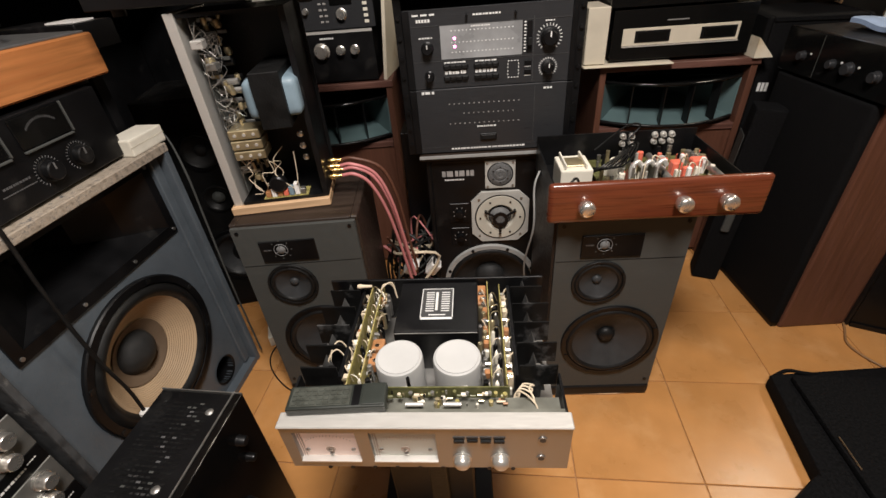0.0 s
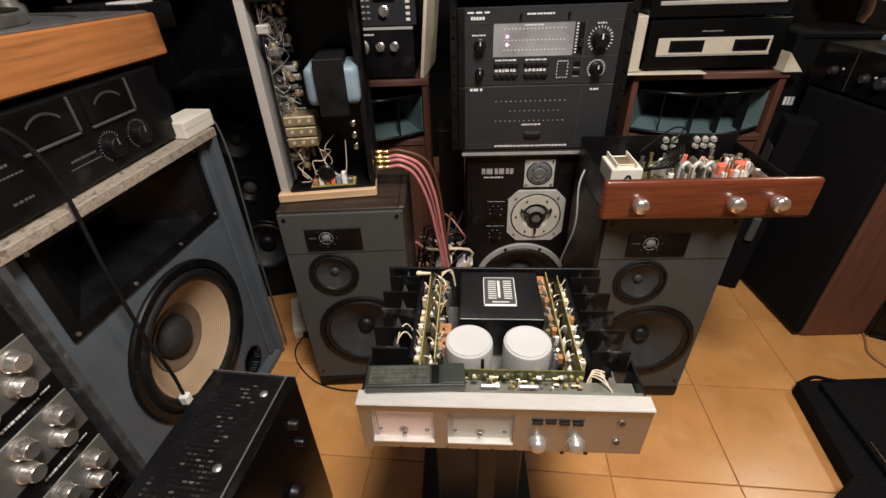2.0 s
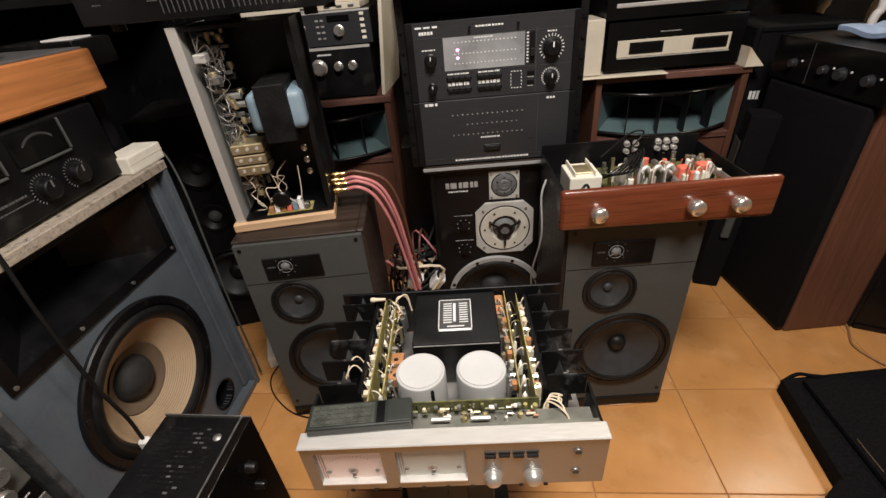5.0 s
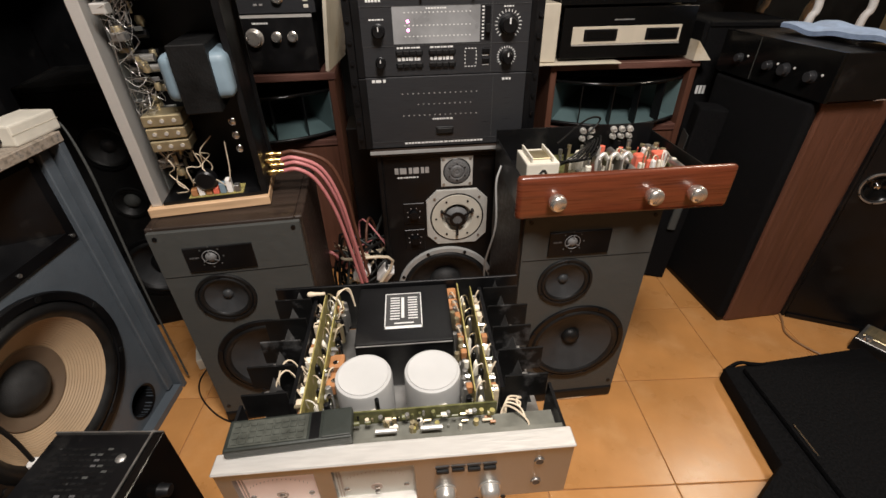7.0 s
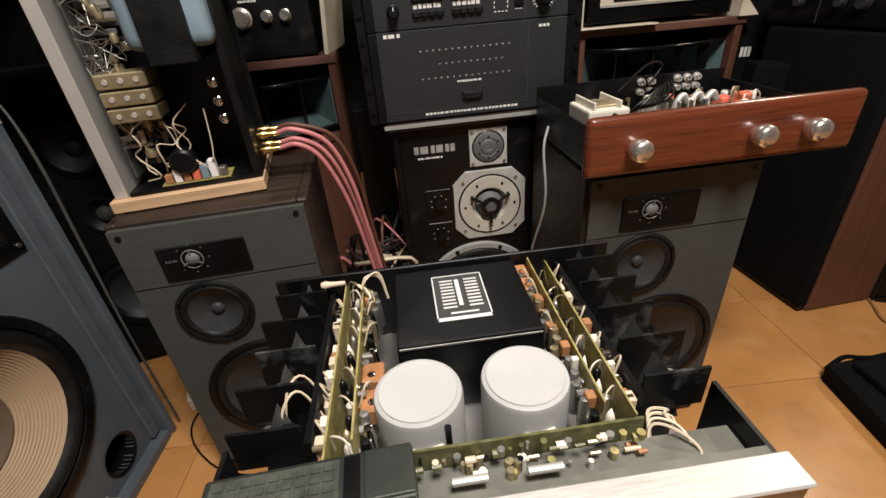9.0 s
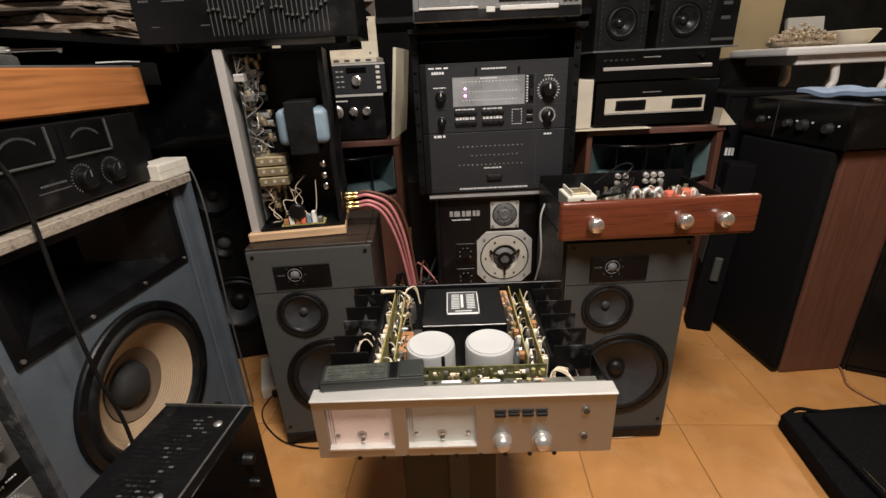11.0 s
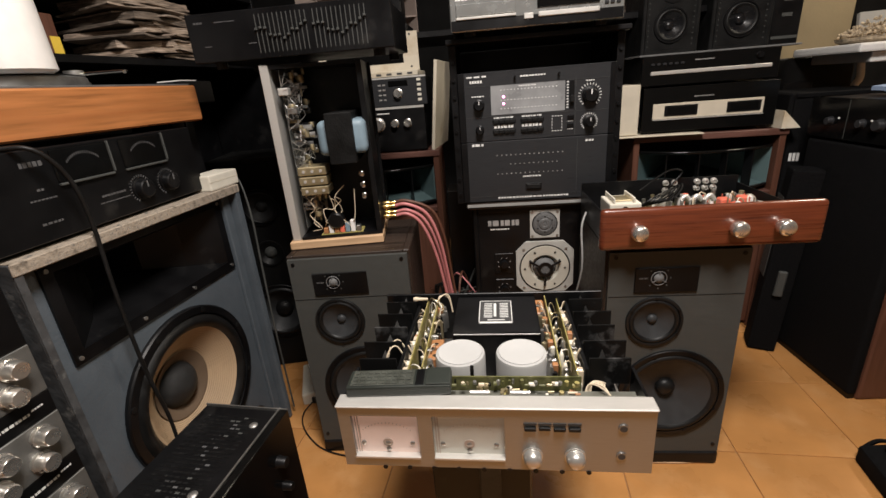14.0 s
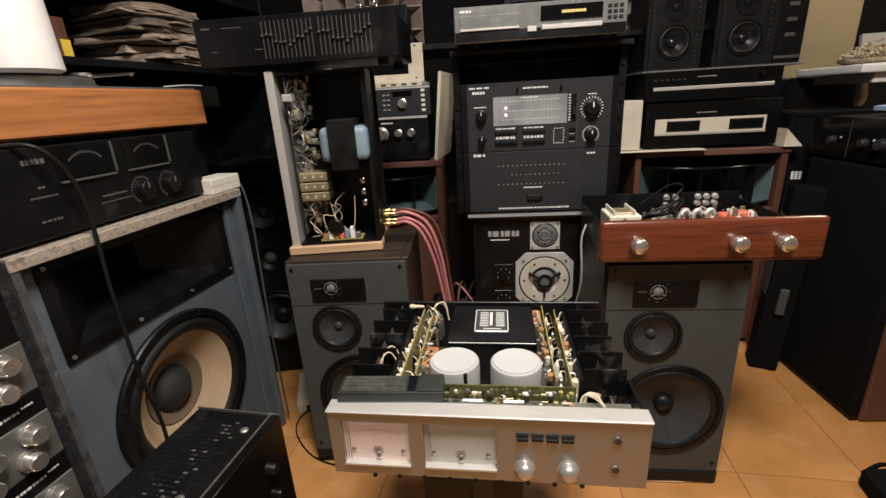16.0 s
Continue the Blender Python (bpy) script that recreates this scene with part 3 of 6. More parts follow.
    for j in range(9):
        s = -1 if j < 5 else 1
        bm = bmesh.new()
        if j < 3:
            c = (-0.115, 0.335, 0.125)
            tube([(c[0] + 0.004 * j, 0.30, 0.09), (c[0] + 0.01, 0.3 + 0.004 * j, 0.124), (c[0] + 0.028, 0.316, 0.126 - 0.003 * j), (c[0] + 0.036, 0.31, 0.09)], 0.0016, 5, bm)
        elif j < 5:
            tube([(-0.135, 0.08 + 0.02 * j, 0.06), (-0.16, 0.09 + 0.02 * j, 0.11), (-0.175, 0.075 + 0.02 * j, 0.105), (-0.18, 0.06 + 0.02 * j, 0.07)], 0.0013, 5, bm)
        else:
            k = j - 5
            tube([(0.138 + 0.004 * k, 0.06 + 0.006 * k, 0.07), (0.146 + 0.004 * k, 0.075 + 0.008 * k, 0.09 - 0.004 * k), (0.162 + 0.005 * k, 0.066 + 0.011 * k, 0.093 - 0.006 * k), (0.176 - 0.003 * k, 0.05 + 0.012 * k, 0.084), (0.168 + 0.006 * k, 0.04 + 0.004 * k, 0.07)], 0.0015, 5, bm)
        part("lead_wire", bm, WIRE, a, smooth=60)
    for j in range(5):
        part("lead_wire", tube([(-0.128 + 0.004 * j, 0.318 - 0.006 * j, 0.09), (-0.124 + 0.006 * j, 0.312 - 0.005 * j, 0.119), (-0.112 + 0.005 * j, 0.3 - 0.007 * j, 0.123 - 0.002 * j), (-0.1, 0.296 - 0.006 * j, 0.112), (-0.103, 0.29 - 0.004 * j, 0.088)], 0.0013, 5), IVORY if j % 2 else BRASS, a, smooth=60)
    part("terminal_lug", lathe((-0.16, 0.318, 0.116), "x", [(0.004, 0), (0.0055, 0.005), (0.0038, 0.012), (0.0028, 0.03)], 12), WIRE, a, smooth=60)
    for s in (-1, 1):
        part("foot", cy((s * 0.18, 0.03, -0.012), "z", 0.014, 0.014, 16), RUBBER, a)
        part("foot", cy((s * 0.18, 0.3, -0.012), "z", 0.014, 0.014, 16), RUBBER, a)
    return a


AMP = pose(-0.005, 0.423, 0.531, 0, 0, -1.5) @ Matrix.Scale(0.982, 4)
silver_amplifier(AMP)

st = thing("amplifier_stand", pose(-0.02, 0.6, 0), "black steel pedestal stand under the silver amplifier", "stand")
part("top_plate", bx(-0.1, 0.1, -0.1, 0.13, 0.509, 0.5222, 0.002), BLACK, st)
part("column", bx(-0.1, 0.085, -0.035, 0.035, 0.02, 0.509, 0.004), BLACK, st)
part("rib", bx(-0.012, 0.028, -0.05, -0.0355, 0.02, 0.5, 0.003), GREYBAF, st, "grey rib along the column")
part("base_plate", bx(-0.15, 0.13, -0.14, 0.15, 0.0, 0.02, 0.003), BLACK, st)


def remote(m):
    r = thing("remote_control", m, "dark grey remote control lying on the amplifier", "remote control")
    part("body", bx(-0.0765, 0.0765, -0.0215, 0.0215, 0, 0.0165, 0.003, seg=2), REMOTEBODY, r)
    part("button_field", bx(-0.071, 0.022, -0.0175, 0.0175, 0.0165, 0.0178, 0.0005), REMOTEKEY, r)
    for i in range(9):
        for j in range(4):
            part("button", bx(-0.068 + i * 0.0098, -0.0603 + i * 0.0098, -0.0155 + j * 0.0081, -0.0098 + j * 0.0081, 0.0178, 0.0192, 0.0005), REMOTEKEY, r)
    part("label_strip", bx(0.025, 0.037, -0.0185, 0.0185, 0.0165, 0.0171), BLACK, r)
    part("end_cap", bx(0.04, 0.0755, -0.0195, 0.0195, 0.0165, 0.0192, 0.0012, seg=2), REMOTEBODY, r, "raised smooth end of the remote")
    return r


remote(AMP @ pose(-0.1325, 0.0403, 0.1117, 0, 0, 3))


# ---- the pair of charcoal three-way loudspeakers ----
def grey_speaker(m, label):
    s = thing("floor_speaker", m, label, "loudspeaker", "pair of charcoal loudspeakers")
    w, h = 0.332, 0.655
    cabinet(s, w, 0.29, h, DARKWOOD)
    tx, mx, wx = -0.044, -0.044, 0.014
    b = part("baffle", panel(-w / 2 + 0.006, w / 2 - 0.006, 0.045, h - 0.008, -0.012, 0.014, [(mx, 0.46, 0.062), (wx, 0.24, 0.124)]), GREYBAF, s, "charcoal front baffle with fine grain")
    part("plinth", bx(-w / 2 + 0.002, w / 2 - 0.002, -0.016, 0.02, 0.0, 0.045, 0.012, seg=3), BLACK, s, "rounded black foot moulding")
    for z in (0.53,):
        part("joint_line", bx(-w / 2 + 0.008, w / 2 - 0.008, -0.0125, -0.0118, z - 0.0008, z + 0.0008), BLACK, b)
    t = part("tweeter", bx(tx - 0.055, tx + 0.092, -0.0165, -0.012, 0.542, 0.606, 0.001), BLACK, s, "black tweeter plate with silver ring")
    part("ring", lathe((tx, -0.0165, 0.58), "-y", [(0.018, 0), (0.019, 0.002), (0.0175, 0.003), (0.0165, 0.0015)], 28, close=False), GREYCONE, t, smooth=40)
    part("dome", lathe((tx, -0.0165, 0.58), "-y", [(0.012, 0), (0.011, 0.004), (0.006, 0.007), (0, 0.008)], 24), GREYCONE, t, smooth=60)
    for k in range(3):
        part("guard_bar", bx(-0.0012, 0.0012, -0.022, -0.0205, 0, 0.0185, m=Matrix.Translation((tx, 0, 0.58)) @ pose(0, 0, 0, 0, 120 * k, 0)), GREYCONE, t)
    for k in range(8):
        g = math.pi / 4 * k
        part("vent_hole", cy((tx + 0.027 * math.cos(g), -0.0165, 0.58 + 0.027 * math.sin(g)), "-y", 0.002, 0.001, 8), GREYBAF, t)
    part("lettering", words(tx - 0.036, 0.58, 0.018, 0.004, -0.0166, 3), MARKGREY, t)
    for sx in (-1, 1):
        for z in (0.635, 0.07):
            part("grille_socket", cy((sx * 0.145, -0.0121, z), "-y", 0.005, 0.002, 12), BLACK, b)
    driver(s, mx, 0.46, 0.069, -0.012, "midrange_driver", frame_mat=RUBBER, cone_mat=MIDCONE, cap=0.19, depth=0.22, surround=0.2, cap_mat=MIDCONE, screws=6)
    driver(s, wx, 0.24, 0.136, -0.012, "woofer", cone_mat=MIDCONE, cap=0.19, depth=0.26, surround=0.14, cap_mat=RUBBER, screws=8)
    return s


right_m = pose(0.449, 0.957, 0, 0, 0, 0)
grey_speaker(right_m, "charcoal three-way loudspeaker carrying the wooden-fronted amplifier")
left_m = pose(-0.371, 1.003, 0, 0, 0, 3)
grey_speaker(left_m, "charcoal three-way loudspeaker carrying the upended amplifier")


# ---- floor tiles ----
def tile_floor():
    g = pose(0.688, 0.987, 0, 0, 0, -4)
    step = 0.33
    base = bx(0.0013, step - 0.0013, 0.0013, step - 0.0013, -0.008, 0.0, 0.0014)
    first = None
    for i in range(-7, 7):
        for j in range(-5, 5):
            p = g @ Vector((i * step, j * step, 0))
            if not (-1.6 < p.x < 2.8 and -0.8 < p.y < 2.6):
                continue
            if first is None:
                ob = part("tile", base, TILE, floor)
                first = ob.data
            else:
                ob = new("tile", first)
                ob.parent = floor
            ob.matrix_local = g @ pose(i * step, j * step, 0)


# ---- the blue-grey stage loudspeaker and what stands on it ----
PA = pose(-0.803, 0.561, 0, 0, 0, 84.2)


def stage_speaker(m):
    s = thing("stage_speaker", m, "scuffed blue-grey stage loudspeaker with tan woofer cone", "loudspeaker")
    w, h, d = 0.588, 0.829, 0.42
    for x0, x1 in ((-0.018, -0.006), (w - 0.014, w)):
        part("side_panel", bx(x0, x1, -0.03, d, 0, h, 0.003), WORNDARK if x0 < 0 else BLUEGREY, s)
        part("worn_edge", bx(x0 - 0.001, x1 + 0.001, -0.034, -0.0305, 0.004, h - 0.022, 0.001), WORNDARK if x0 < 0 else BLUEGREY, s, "chipped front edge")
    part("top_panel", bx(-0.0055, w - 0.0185, -0.03, d, h - 0.022, h - 0.001), BLUEGREY, s)
    part("worn_edge", bx(-0.02, w + 0.002, -0.036, -0.0305, h - 0.022, h + 0.001, 0.002), WORN, s, "raw scuffed front edge")
    part("worn_top_strip", bx(-0.016, w - 0.002, -0.0304, 0.03, h - 0.0008, h + 0.0006), WORN, s, "raw scuffed top edge")
    part("bottom_panel", bx(-0.0055, w - 0.0185, -0.03, d, 0.001, 0.022), BLUEGREY, s)
    part("back_panel", bx(-0.0055, w - 0.0185, d - 0.02, d - 0.001, 0.022, h - 0.022), BLUEGREY, s)
    part("baffle", panel(-0.005, w - 0.019, 0.0225, h - 0.0225, 0.0, 0.02, [(0.284, 0.36, 0.193), (0.456, 0.088, 0.044)], [(0.058, 0.506, 0.62, 0.783)]), BLUEGREY, s, "blue-grey painted baffle")
    # square horn
    hn = part("horn", panel(0.034, 0.53, 0.595, 0.801, -0.006, 0.006, (), [(0.058, 0.506, 0.62, 0.783)]), BLACK, s, "wide black horn flare")
    bm = bmesh.new()
    rings = []
    for f in (0.0, 0.3, 0.65, 1.0):
        k = (1 - f) ** 1.6
        hw, hh = 0.035 + 0.189 * k, 0.03 + 0.0525 * k
        rings.append([bm.verts.new((0.282 + a * hw, -0.005 + 0.2 * f, 0.7015 + b * hh)) for a, b in ((-1, -1), (1, -1), (1, 1), (-1, 1))])
    for a, b in zip(rings, rings[1:]):
        for k in range(4):
            bm.faces.new([a[k], a[(k + 1) % 4], b[(k + 1) % 4], b[k]])
    bm.faces.new(rings[-1])
    part("horn_throat", bm, BLACK, hn)
    for x, z in ((0.046, 0.607), (0.202, 0.607), (0.362, 0.607), (0.518, 0.607), (0.046, 0.79), (0.518, 0.79)):
        part("screw", cy((x, -0.006, z), "-y", 0.0045, 0.003, 10), STEEL, hn)
    driver(s, 0.284, 0.36, 0.212, 0.0, "woofer", cone_mat=TANCONE, cap=0.29, depth=0.36, ribs=22, surround=0.175, cap_mat=CONE, screws=8, proud=0.012, screw_mat=RUBBER)
    part("inner_cone", lathe((0.284, 0.0, 0.36), "-y", [(0.09, -0.0425), (0.086, -0.044), (0.05, -0.0665)], 40, close=False), INNERCONE, s, "dark inner ring of the cone", smooth=50)
    part("port_tube", lathe((0.456, 0.0, 0.088), "y", [(0.05, -0.003), (0.044, 0.0), (0.044, 0.1), (0, 0.1)], 28, close=False), BLACK, s, smooth=40)
    part("side_batten", bx(0.538, 0.566, -0.012, -0.0005, 0.03, 0.81, 0.002), BLUEGREY, s)
    return s


stage_speaker(PA)


def meter_amplifier(m):
    a = thing("meter_amplifier", m, "black power amplifier with two meters and dials", "amplifier")
    w, h = 0.47, 0.17
    part("case", bx(-0.057, w - 0.003, 0.0205, 0.33, 0.01, h - 0.004, 0.002), BLACK, a)
    part("front_panel", bx(-0.06, w, 0, 0.02, 0.008, h, 0.002), BLACK, a, "black front panel")
    for cx in (0.155, 0.305):
        f = part("meter", bx(cx - 0.06, cx + 0.06, -0.003, 0, 0.105, 0.165, 0.002), SMOKE, a, "dark glass level meter")
        arc = bmesh.new()
        for j in range(17):
            g = radians(48 + 84 * j / 16)
            bx(cx + 0.05 * math.cos(g) - 0.0007, cx + 0.05 * math.cos(g) + 0.0007, -0.0036, -0.003, 0.1 + 0.05 * math.sin(g), 0.105 + 0.05 * math.sin(g), bm=arc)
        part("scale_marks", arc, MARKGREY, f)
        part("meter_bezel", bx(cx + 0.0605, cx + 0.064, -0.006, 0, 0.104, 0.166, 0.001), GREYBAF, f)
        part("meter_bezel", bx(cx - 0.06, cx + 0.06, -0.006, 0, 0.099, 0.1035, 0.001), GREYBAF, f)
    for cx in (0.27, 0.35):
        k = knob(a, cx, 0.055, 0, 0.021, 0.02, BLACK, pointer=GREYCONE)
        dm = bmesh.new()
        for j in range(24):
            g = radians(-60 + 300 * j / 23)
            bx(-0.0007, 0.0007, -0.0006, 0, 0.026, 0.0305, bm=dm, m=Matrix.Translation((cx, 0, 0.055)) @ pose(0, 0, 0, 0, math.degrees(g) - 90, 0))
        part("dial_marks", dm, GREYCONE, k)
    bm = words(0.06, 0.145, 0.042, 0.009, -0.0001, 5, seed=3)
    words(0.06, 0.1, 0.014, 0.004, -0.0001, 2, bm, 4)
    words(0.06, 0.083, 0.05, 0.003, -0.0001, 8, bm, 5)
    words(0.06, 0.04, 0.04, 0.004, -0.0001, 5, bm, 6)
    words(0.2, 0.06, 0.06, 0.004, -0.0001, 9, bm, 7)
    words(0.2, 0.047, 0.075, 0.0022, -0.0001, 16, bm, 8)
    part("panel_print", bm, MARKGREY, a)
    for sx in (0.05, 0.45):
        for y in (0.05, 0.28):
            part("foot", cy((sx, y, 0), "z", 0.015, 0.011, 14), RUBBER, a)
    return a


meter_amplifier(pose(-0.787, 0.588, 0.83, 0, 0, 86))

blk = thing("wall_switch_block", PA @ pose(0.575, 0.0, 0.83), "ivory plastic junction block on the stage loudspeaker", "junction block")
part("box", bx(-0.085, 0.035, -0.026, 0.045, 0, 0.042, 0.004, seg=2), IVORY, blk)
part("seam", bx(-0.0855, 0.0355, -0.0265, -0.0255, 0.022, 0.0235), CREAM, blk)
part("cord", tube([(0.035, 0.0, 0.02), (0.045, -0.02, 0.0), (0.035, -0.04, -0.1), (0.03, -0.04, -0.25), (0.022, -0.04, -0.5), (0.025, -0.04, -0.8)], 0.003, 6), GREYBAF, blk, smooth=60)

cord = thing("hanging_mains_cable", Matrix.Identity(4), "loose black mains cord hanging over the woofer", "cable")
part("cord", tube([(-0.8, 0.61, 1.006), (-0.755, 0.635, 1.0), (-0.745, 0.671, 0.945), (-0.745, 0.685, 0.86), (-0.745, 0.68, 0.72), (-0.745, 0.681, 0.6), (-0.745, 0.686, 0.5), (-0.745, 0.7, 0.39), (-0.745, 0.701, 0.31)], 0.0042, 8), RUBBER, cord, smooth=60)
part("plug", bx(-0.757, -0.733, 0.69, 0.712, 0.28, 0.312, 0.005), WHITE, cord)


def turntable(m):
    t = thing("turntable", m, "turntable on a thick orange varnished wood plinth", "turntable")
    part("plinth", bx(0, 0.578, 0, 0.4, 0.012, 0.1, 0.004), OAK, t, "orange varnished wood plinth")
    part("deck_plate", bx(0.01, 0.568, 0.01, 0.39, 0.1, 0.1045, 0.001), DARKSTEEL, t, "grey metal deck plate")
    p = part("platter", lathe((0.25, 0.2, 0.105), "z", [(0.152, 0), (0.155, 0.004), (0.155, 0.018), (0.15, 0.021), (0, 0.021)], 56), STEEL, t, smooth=40)
    part("mat", lathe((0.25, 0.2, 0.126), "z", [(0.147, 0), (0.147, 0.003), (0, 0.003)], 48), RUBBER, p)
    part("arm_base", lathe((0.49, 0.27, 0.105), "z", [(0.03, 0), (0.03, 0.02), (0.022, 0.025), (0.022, 0.05), (0, 0.05)], 24), STEEL, t, smooth=40)
    part("tone_arm", tube([(0.49, 0.33, 0.145), (0.49, 0.2, 0.145), (0.45, 0.08, 0.14), (0.42, 0.05, 0.135)], 0.004, 8), CHROME, t, smooth=60)
    for x in (0.05, 0.53):
        for y in (0.05, 0.35):
            part("foot", cy((x, y, 0), "z", 0.02, 0.012, 16), RUBBER, t)
    return t


turntable(pose(-0.81, 0.55, 1.0005, 0, 0, 84))

tub = thing("plastic_tub", PA @ pose(0.2, 0.1, 1.13), "white plastic tub with a wire handle on the turntable", "tub")
part("tub_body", lathe((0, 0, 0), "z", [(0.062, 0), (0.072, 0.006), (0.069, 0.14), (0.064, 0.158), (0.06, 0.16), (0.058, 0.15), (0, 0.148)], 40), WHITE, tub, smooth=40)
part("tub_handle", tube([(0.055, 0.0, 0.155), (0.055, 0.0, 0.19), (0.02, 0, 0.2), (0.015, 0, 0.165)], 0.004, 8), WHITE, tub, smooth=60)

deck = thing("small_black_unit", PA @ pose(0.575, 0.05, 1.055, 0, 0, 0), "small black unit with papers on top", "hi-fi unit")
part("case", bx(0, 0.12, 0, 0.22, 0, 0.06, 0.003), BLACK, deck)
part("bracket", bx(0.0, 0.03, 0.02, 0.2, -0.22, -0.0005), BLACK, deck)
part("paper_sheet", bx(0.03, 0.1, 0.02, 0.09, 0.0605, 0.064, m=pose(0, 0, 0, 0, 0, 6)), WHITE, deck)


# ---- silver valve amplifiers beside it ----
def valve_unit(m):
    v = thing("valve_preamplifier", m, "silver-faced preamplifier with chrome knobs above a black strip", "preamplifier", "stack of silver preamplifiers")
    w = 0.42
    part("case", bx(-w, 0, 0.0125, 0.3, 0.0, 0.132, 0.002), BLACK, v)
    part("front_panel", bx(-w - 0.004, 0.004, 0, 0.012, 0.044, 0.134, 0.0015), DIMSILVER, v, "brushed silver front panel")
    part("name_strip", bx(-w - 0.004, 0.004, 0.001, 0.012, 0.0, 0.0435, 0.001), BLACK, v, "black strip with pale lettering")
    bm = words(-0.07, 0.021, 0.07, 0.0045, 0.0009, 11, seed=9)
    words(-0.022, 0.024, 0.02, 0.003, 0.0009, 4, bm, 4)
    part("lettering", bm, MARK, v)
    for x, z in ((-0.035, 0.11), (-0.05, 0.068), (-0.1, 0.11), (-0.115, 0.068), (-0.19, 0.09), (-0.27, 0.09), (-0.35, 0.09)):
        knob(v, x, z, 0, 0.0165, 0.026, KNOBM)
    return v


vu = valve_unit(PA @ pose(-0.042, -0.03, 0.425))
copy_thing(vu, PA @ pose(-0.042, -0.03, 0.56))
copy_thing(vu, PA @ pose(-0.042, -0.03, 0.29))
tb = thing("black_top_unit", PA @ pose(-0.042, -0.03, 0.695), "plain black unit on top of the silver preamplifiers", "hi-fi unit")
part("case", bx(-0.42, 0, 0.0105, 0.3, 0, 0.11, 0.002), BLACK, tb)
part("front_panel", bx(-0.424, 0.004, 0, 0.01, 0, 0.112, 0.002), BLACK, tb)
part("lettering", words(-0.08, 0.03, 0.07, 0.006, -0.0001, 6), GREYCONE, tb)
rk = thing("low_rack", PA @ pose(-0.042, -0.03, 0), "low black steel rack under the silver preamplifiers", "rack")
for x0, x1 in ((-0.43, -0.4), (-0.03, 0.0)):
    part("side", bx(x0, x1, 0.02, 0.31, 0, 0.289, 0.002), BLACK, rk)
part("shelf", bx(-0.4, -0.03, 0.02, 0.31, 0.26, 0.289), BLACK, rk)


# ---- black amplifier standing on its side in front ----
def upright_unit(m):
    u = thing("upended_receiver", m, "black vented receiver standing on its end on the floor", "receiver")
    part("case", bx(-0.18, -0.014, -0.36, 0, 0, 0.468, 0.002), BLACK, u)
    part("front_panel", bx(-0.012, 0.004, -0.365, 0.003, 0, 0.47, 0.0015), SMOKE, u, "glossy black front panel")
    part("panel_trim", bx(-0.0155, -0.0125, -0.366, 0.004, 0.4705, 0.4725), STEEL, u, "bright metal edge trim")
    part("rear_trim", bx(-0.18, 0.003, 0.0005, 0.003, 0.462, 0.4715), STEEL, u)
    rv = random.Random(41)
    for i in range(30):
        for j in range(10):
            # slanting band of paler slots: highlights put into the slot colour
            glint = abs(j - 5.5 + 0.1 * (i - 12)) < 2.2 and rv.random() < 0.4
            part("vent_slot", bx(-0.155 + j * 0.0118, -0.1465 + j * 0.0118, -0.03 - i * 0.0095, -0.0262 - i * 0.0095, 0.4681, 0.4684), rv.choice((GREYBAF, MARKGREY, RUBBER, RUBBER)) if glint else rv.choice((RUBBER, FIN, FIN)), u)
    for x, y in ((-0.042, -0.045), (-0.05, -0.2), (-0.05, -0.32)):
        part("screw", lathe((x, y, 0.468), "z", [(0.008, 0), (0.008, 0.002), (0.005, 0.004), (0, 0.0045)], 14), STEEL, u, smooth=40)
    for y, z, r in ((-0.06, 0.4, 0.011), (-0.06, 0.34, 0.009), (-0.12, 0.25, 0.02), (-0.25, 0.25, 0.02)):
        part("knob", lathe((0.004, y, z), "x", [(r * 1.1, 0), (r, 0.004), (r * 0.92, 0.016), (r * 0.8, 0.018), (0, 0.018)], 24), BLACK, u, smooth=40)
    part("scale_strip", bx(0.004, 0.0046, -0.3, -0.1, 0.1, 0.13), GREYBAF, u)
    return u


upright_unit(pose(-0.412, 0.618, 0, 0, 0, -6))


# ---- dark towers behind ----
def dark_tower(m, label):
    s = thing("dark_tower_speaker", m, label, "loudspeaker")
    w, h = 0.31, 0.86
    cabinet(s, w, 0.3, h, VINYL)
    part("baffle", panel(-w / 2 + 0.0185, w / 2 - 0.0185, 0.0185, h - 0.0185, -0.004, 0.02, [(0.0, 0.68, 0.062), (0, 0.5, 0.045), (0, 0.25, 0.105)]), VINYL, s)
    driver(s, 0, 0.68, 0.07, -0.004, "midrange_driver", depth=0.3, cap=0.3)
    driver(s, 0, 0.5, 0.052, -0.004, "tweeter", depth=0.3, cap=0.45, cap_mat=GREYBAF, surround=0.1, frame_mat=RUBBER, cone_mat=RUBBER)
    driver(s, 0, 0.25, 0.118, -0.004, "woofer", depth=0.3, cap=0.3, cone_mat=MIDCONE, cap_mat=RUBBER)
    return s


dark_tower(pose(-0.83, 1.46, 0, 0, 0, 12), "black tower loudspeaker with three drivers in shade")


# ---- black bookshelf with magazines ----
def bookcase(m):
    b = thing("bookcase", m, "black wooden shelves against the dark wall", "bookcase")
    for z in (0.55, 1.205, 1.47, 1.75):
        part("shelf", bx(-0.15, 1.15, 0, 0.32, z - 0.022, z, 0.002), BLACK, b)
    for x in (-0.172, 1.15):
        part("upright", bx(x, x + 0.0215, 0, 0.32, 0, 1.9, 0.002), BLACK, b)
    part("back_board", bx(-0.15, 1.15, 0.3205, 0.33, 0, 1.9), BLACK, b)
    return b


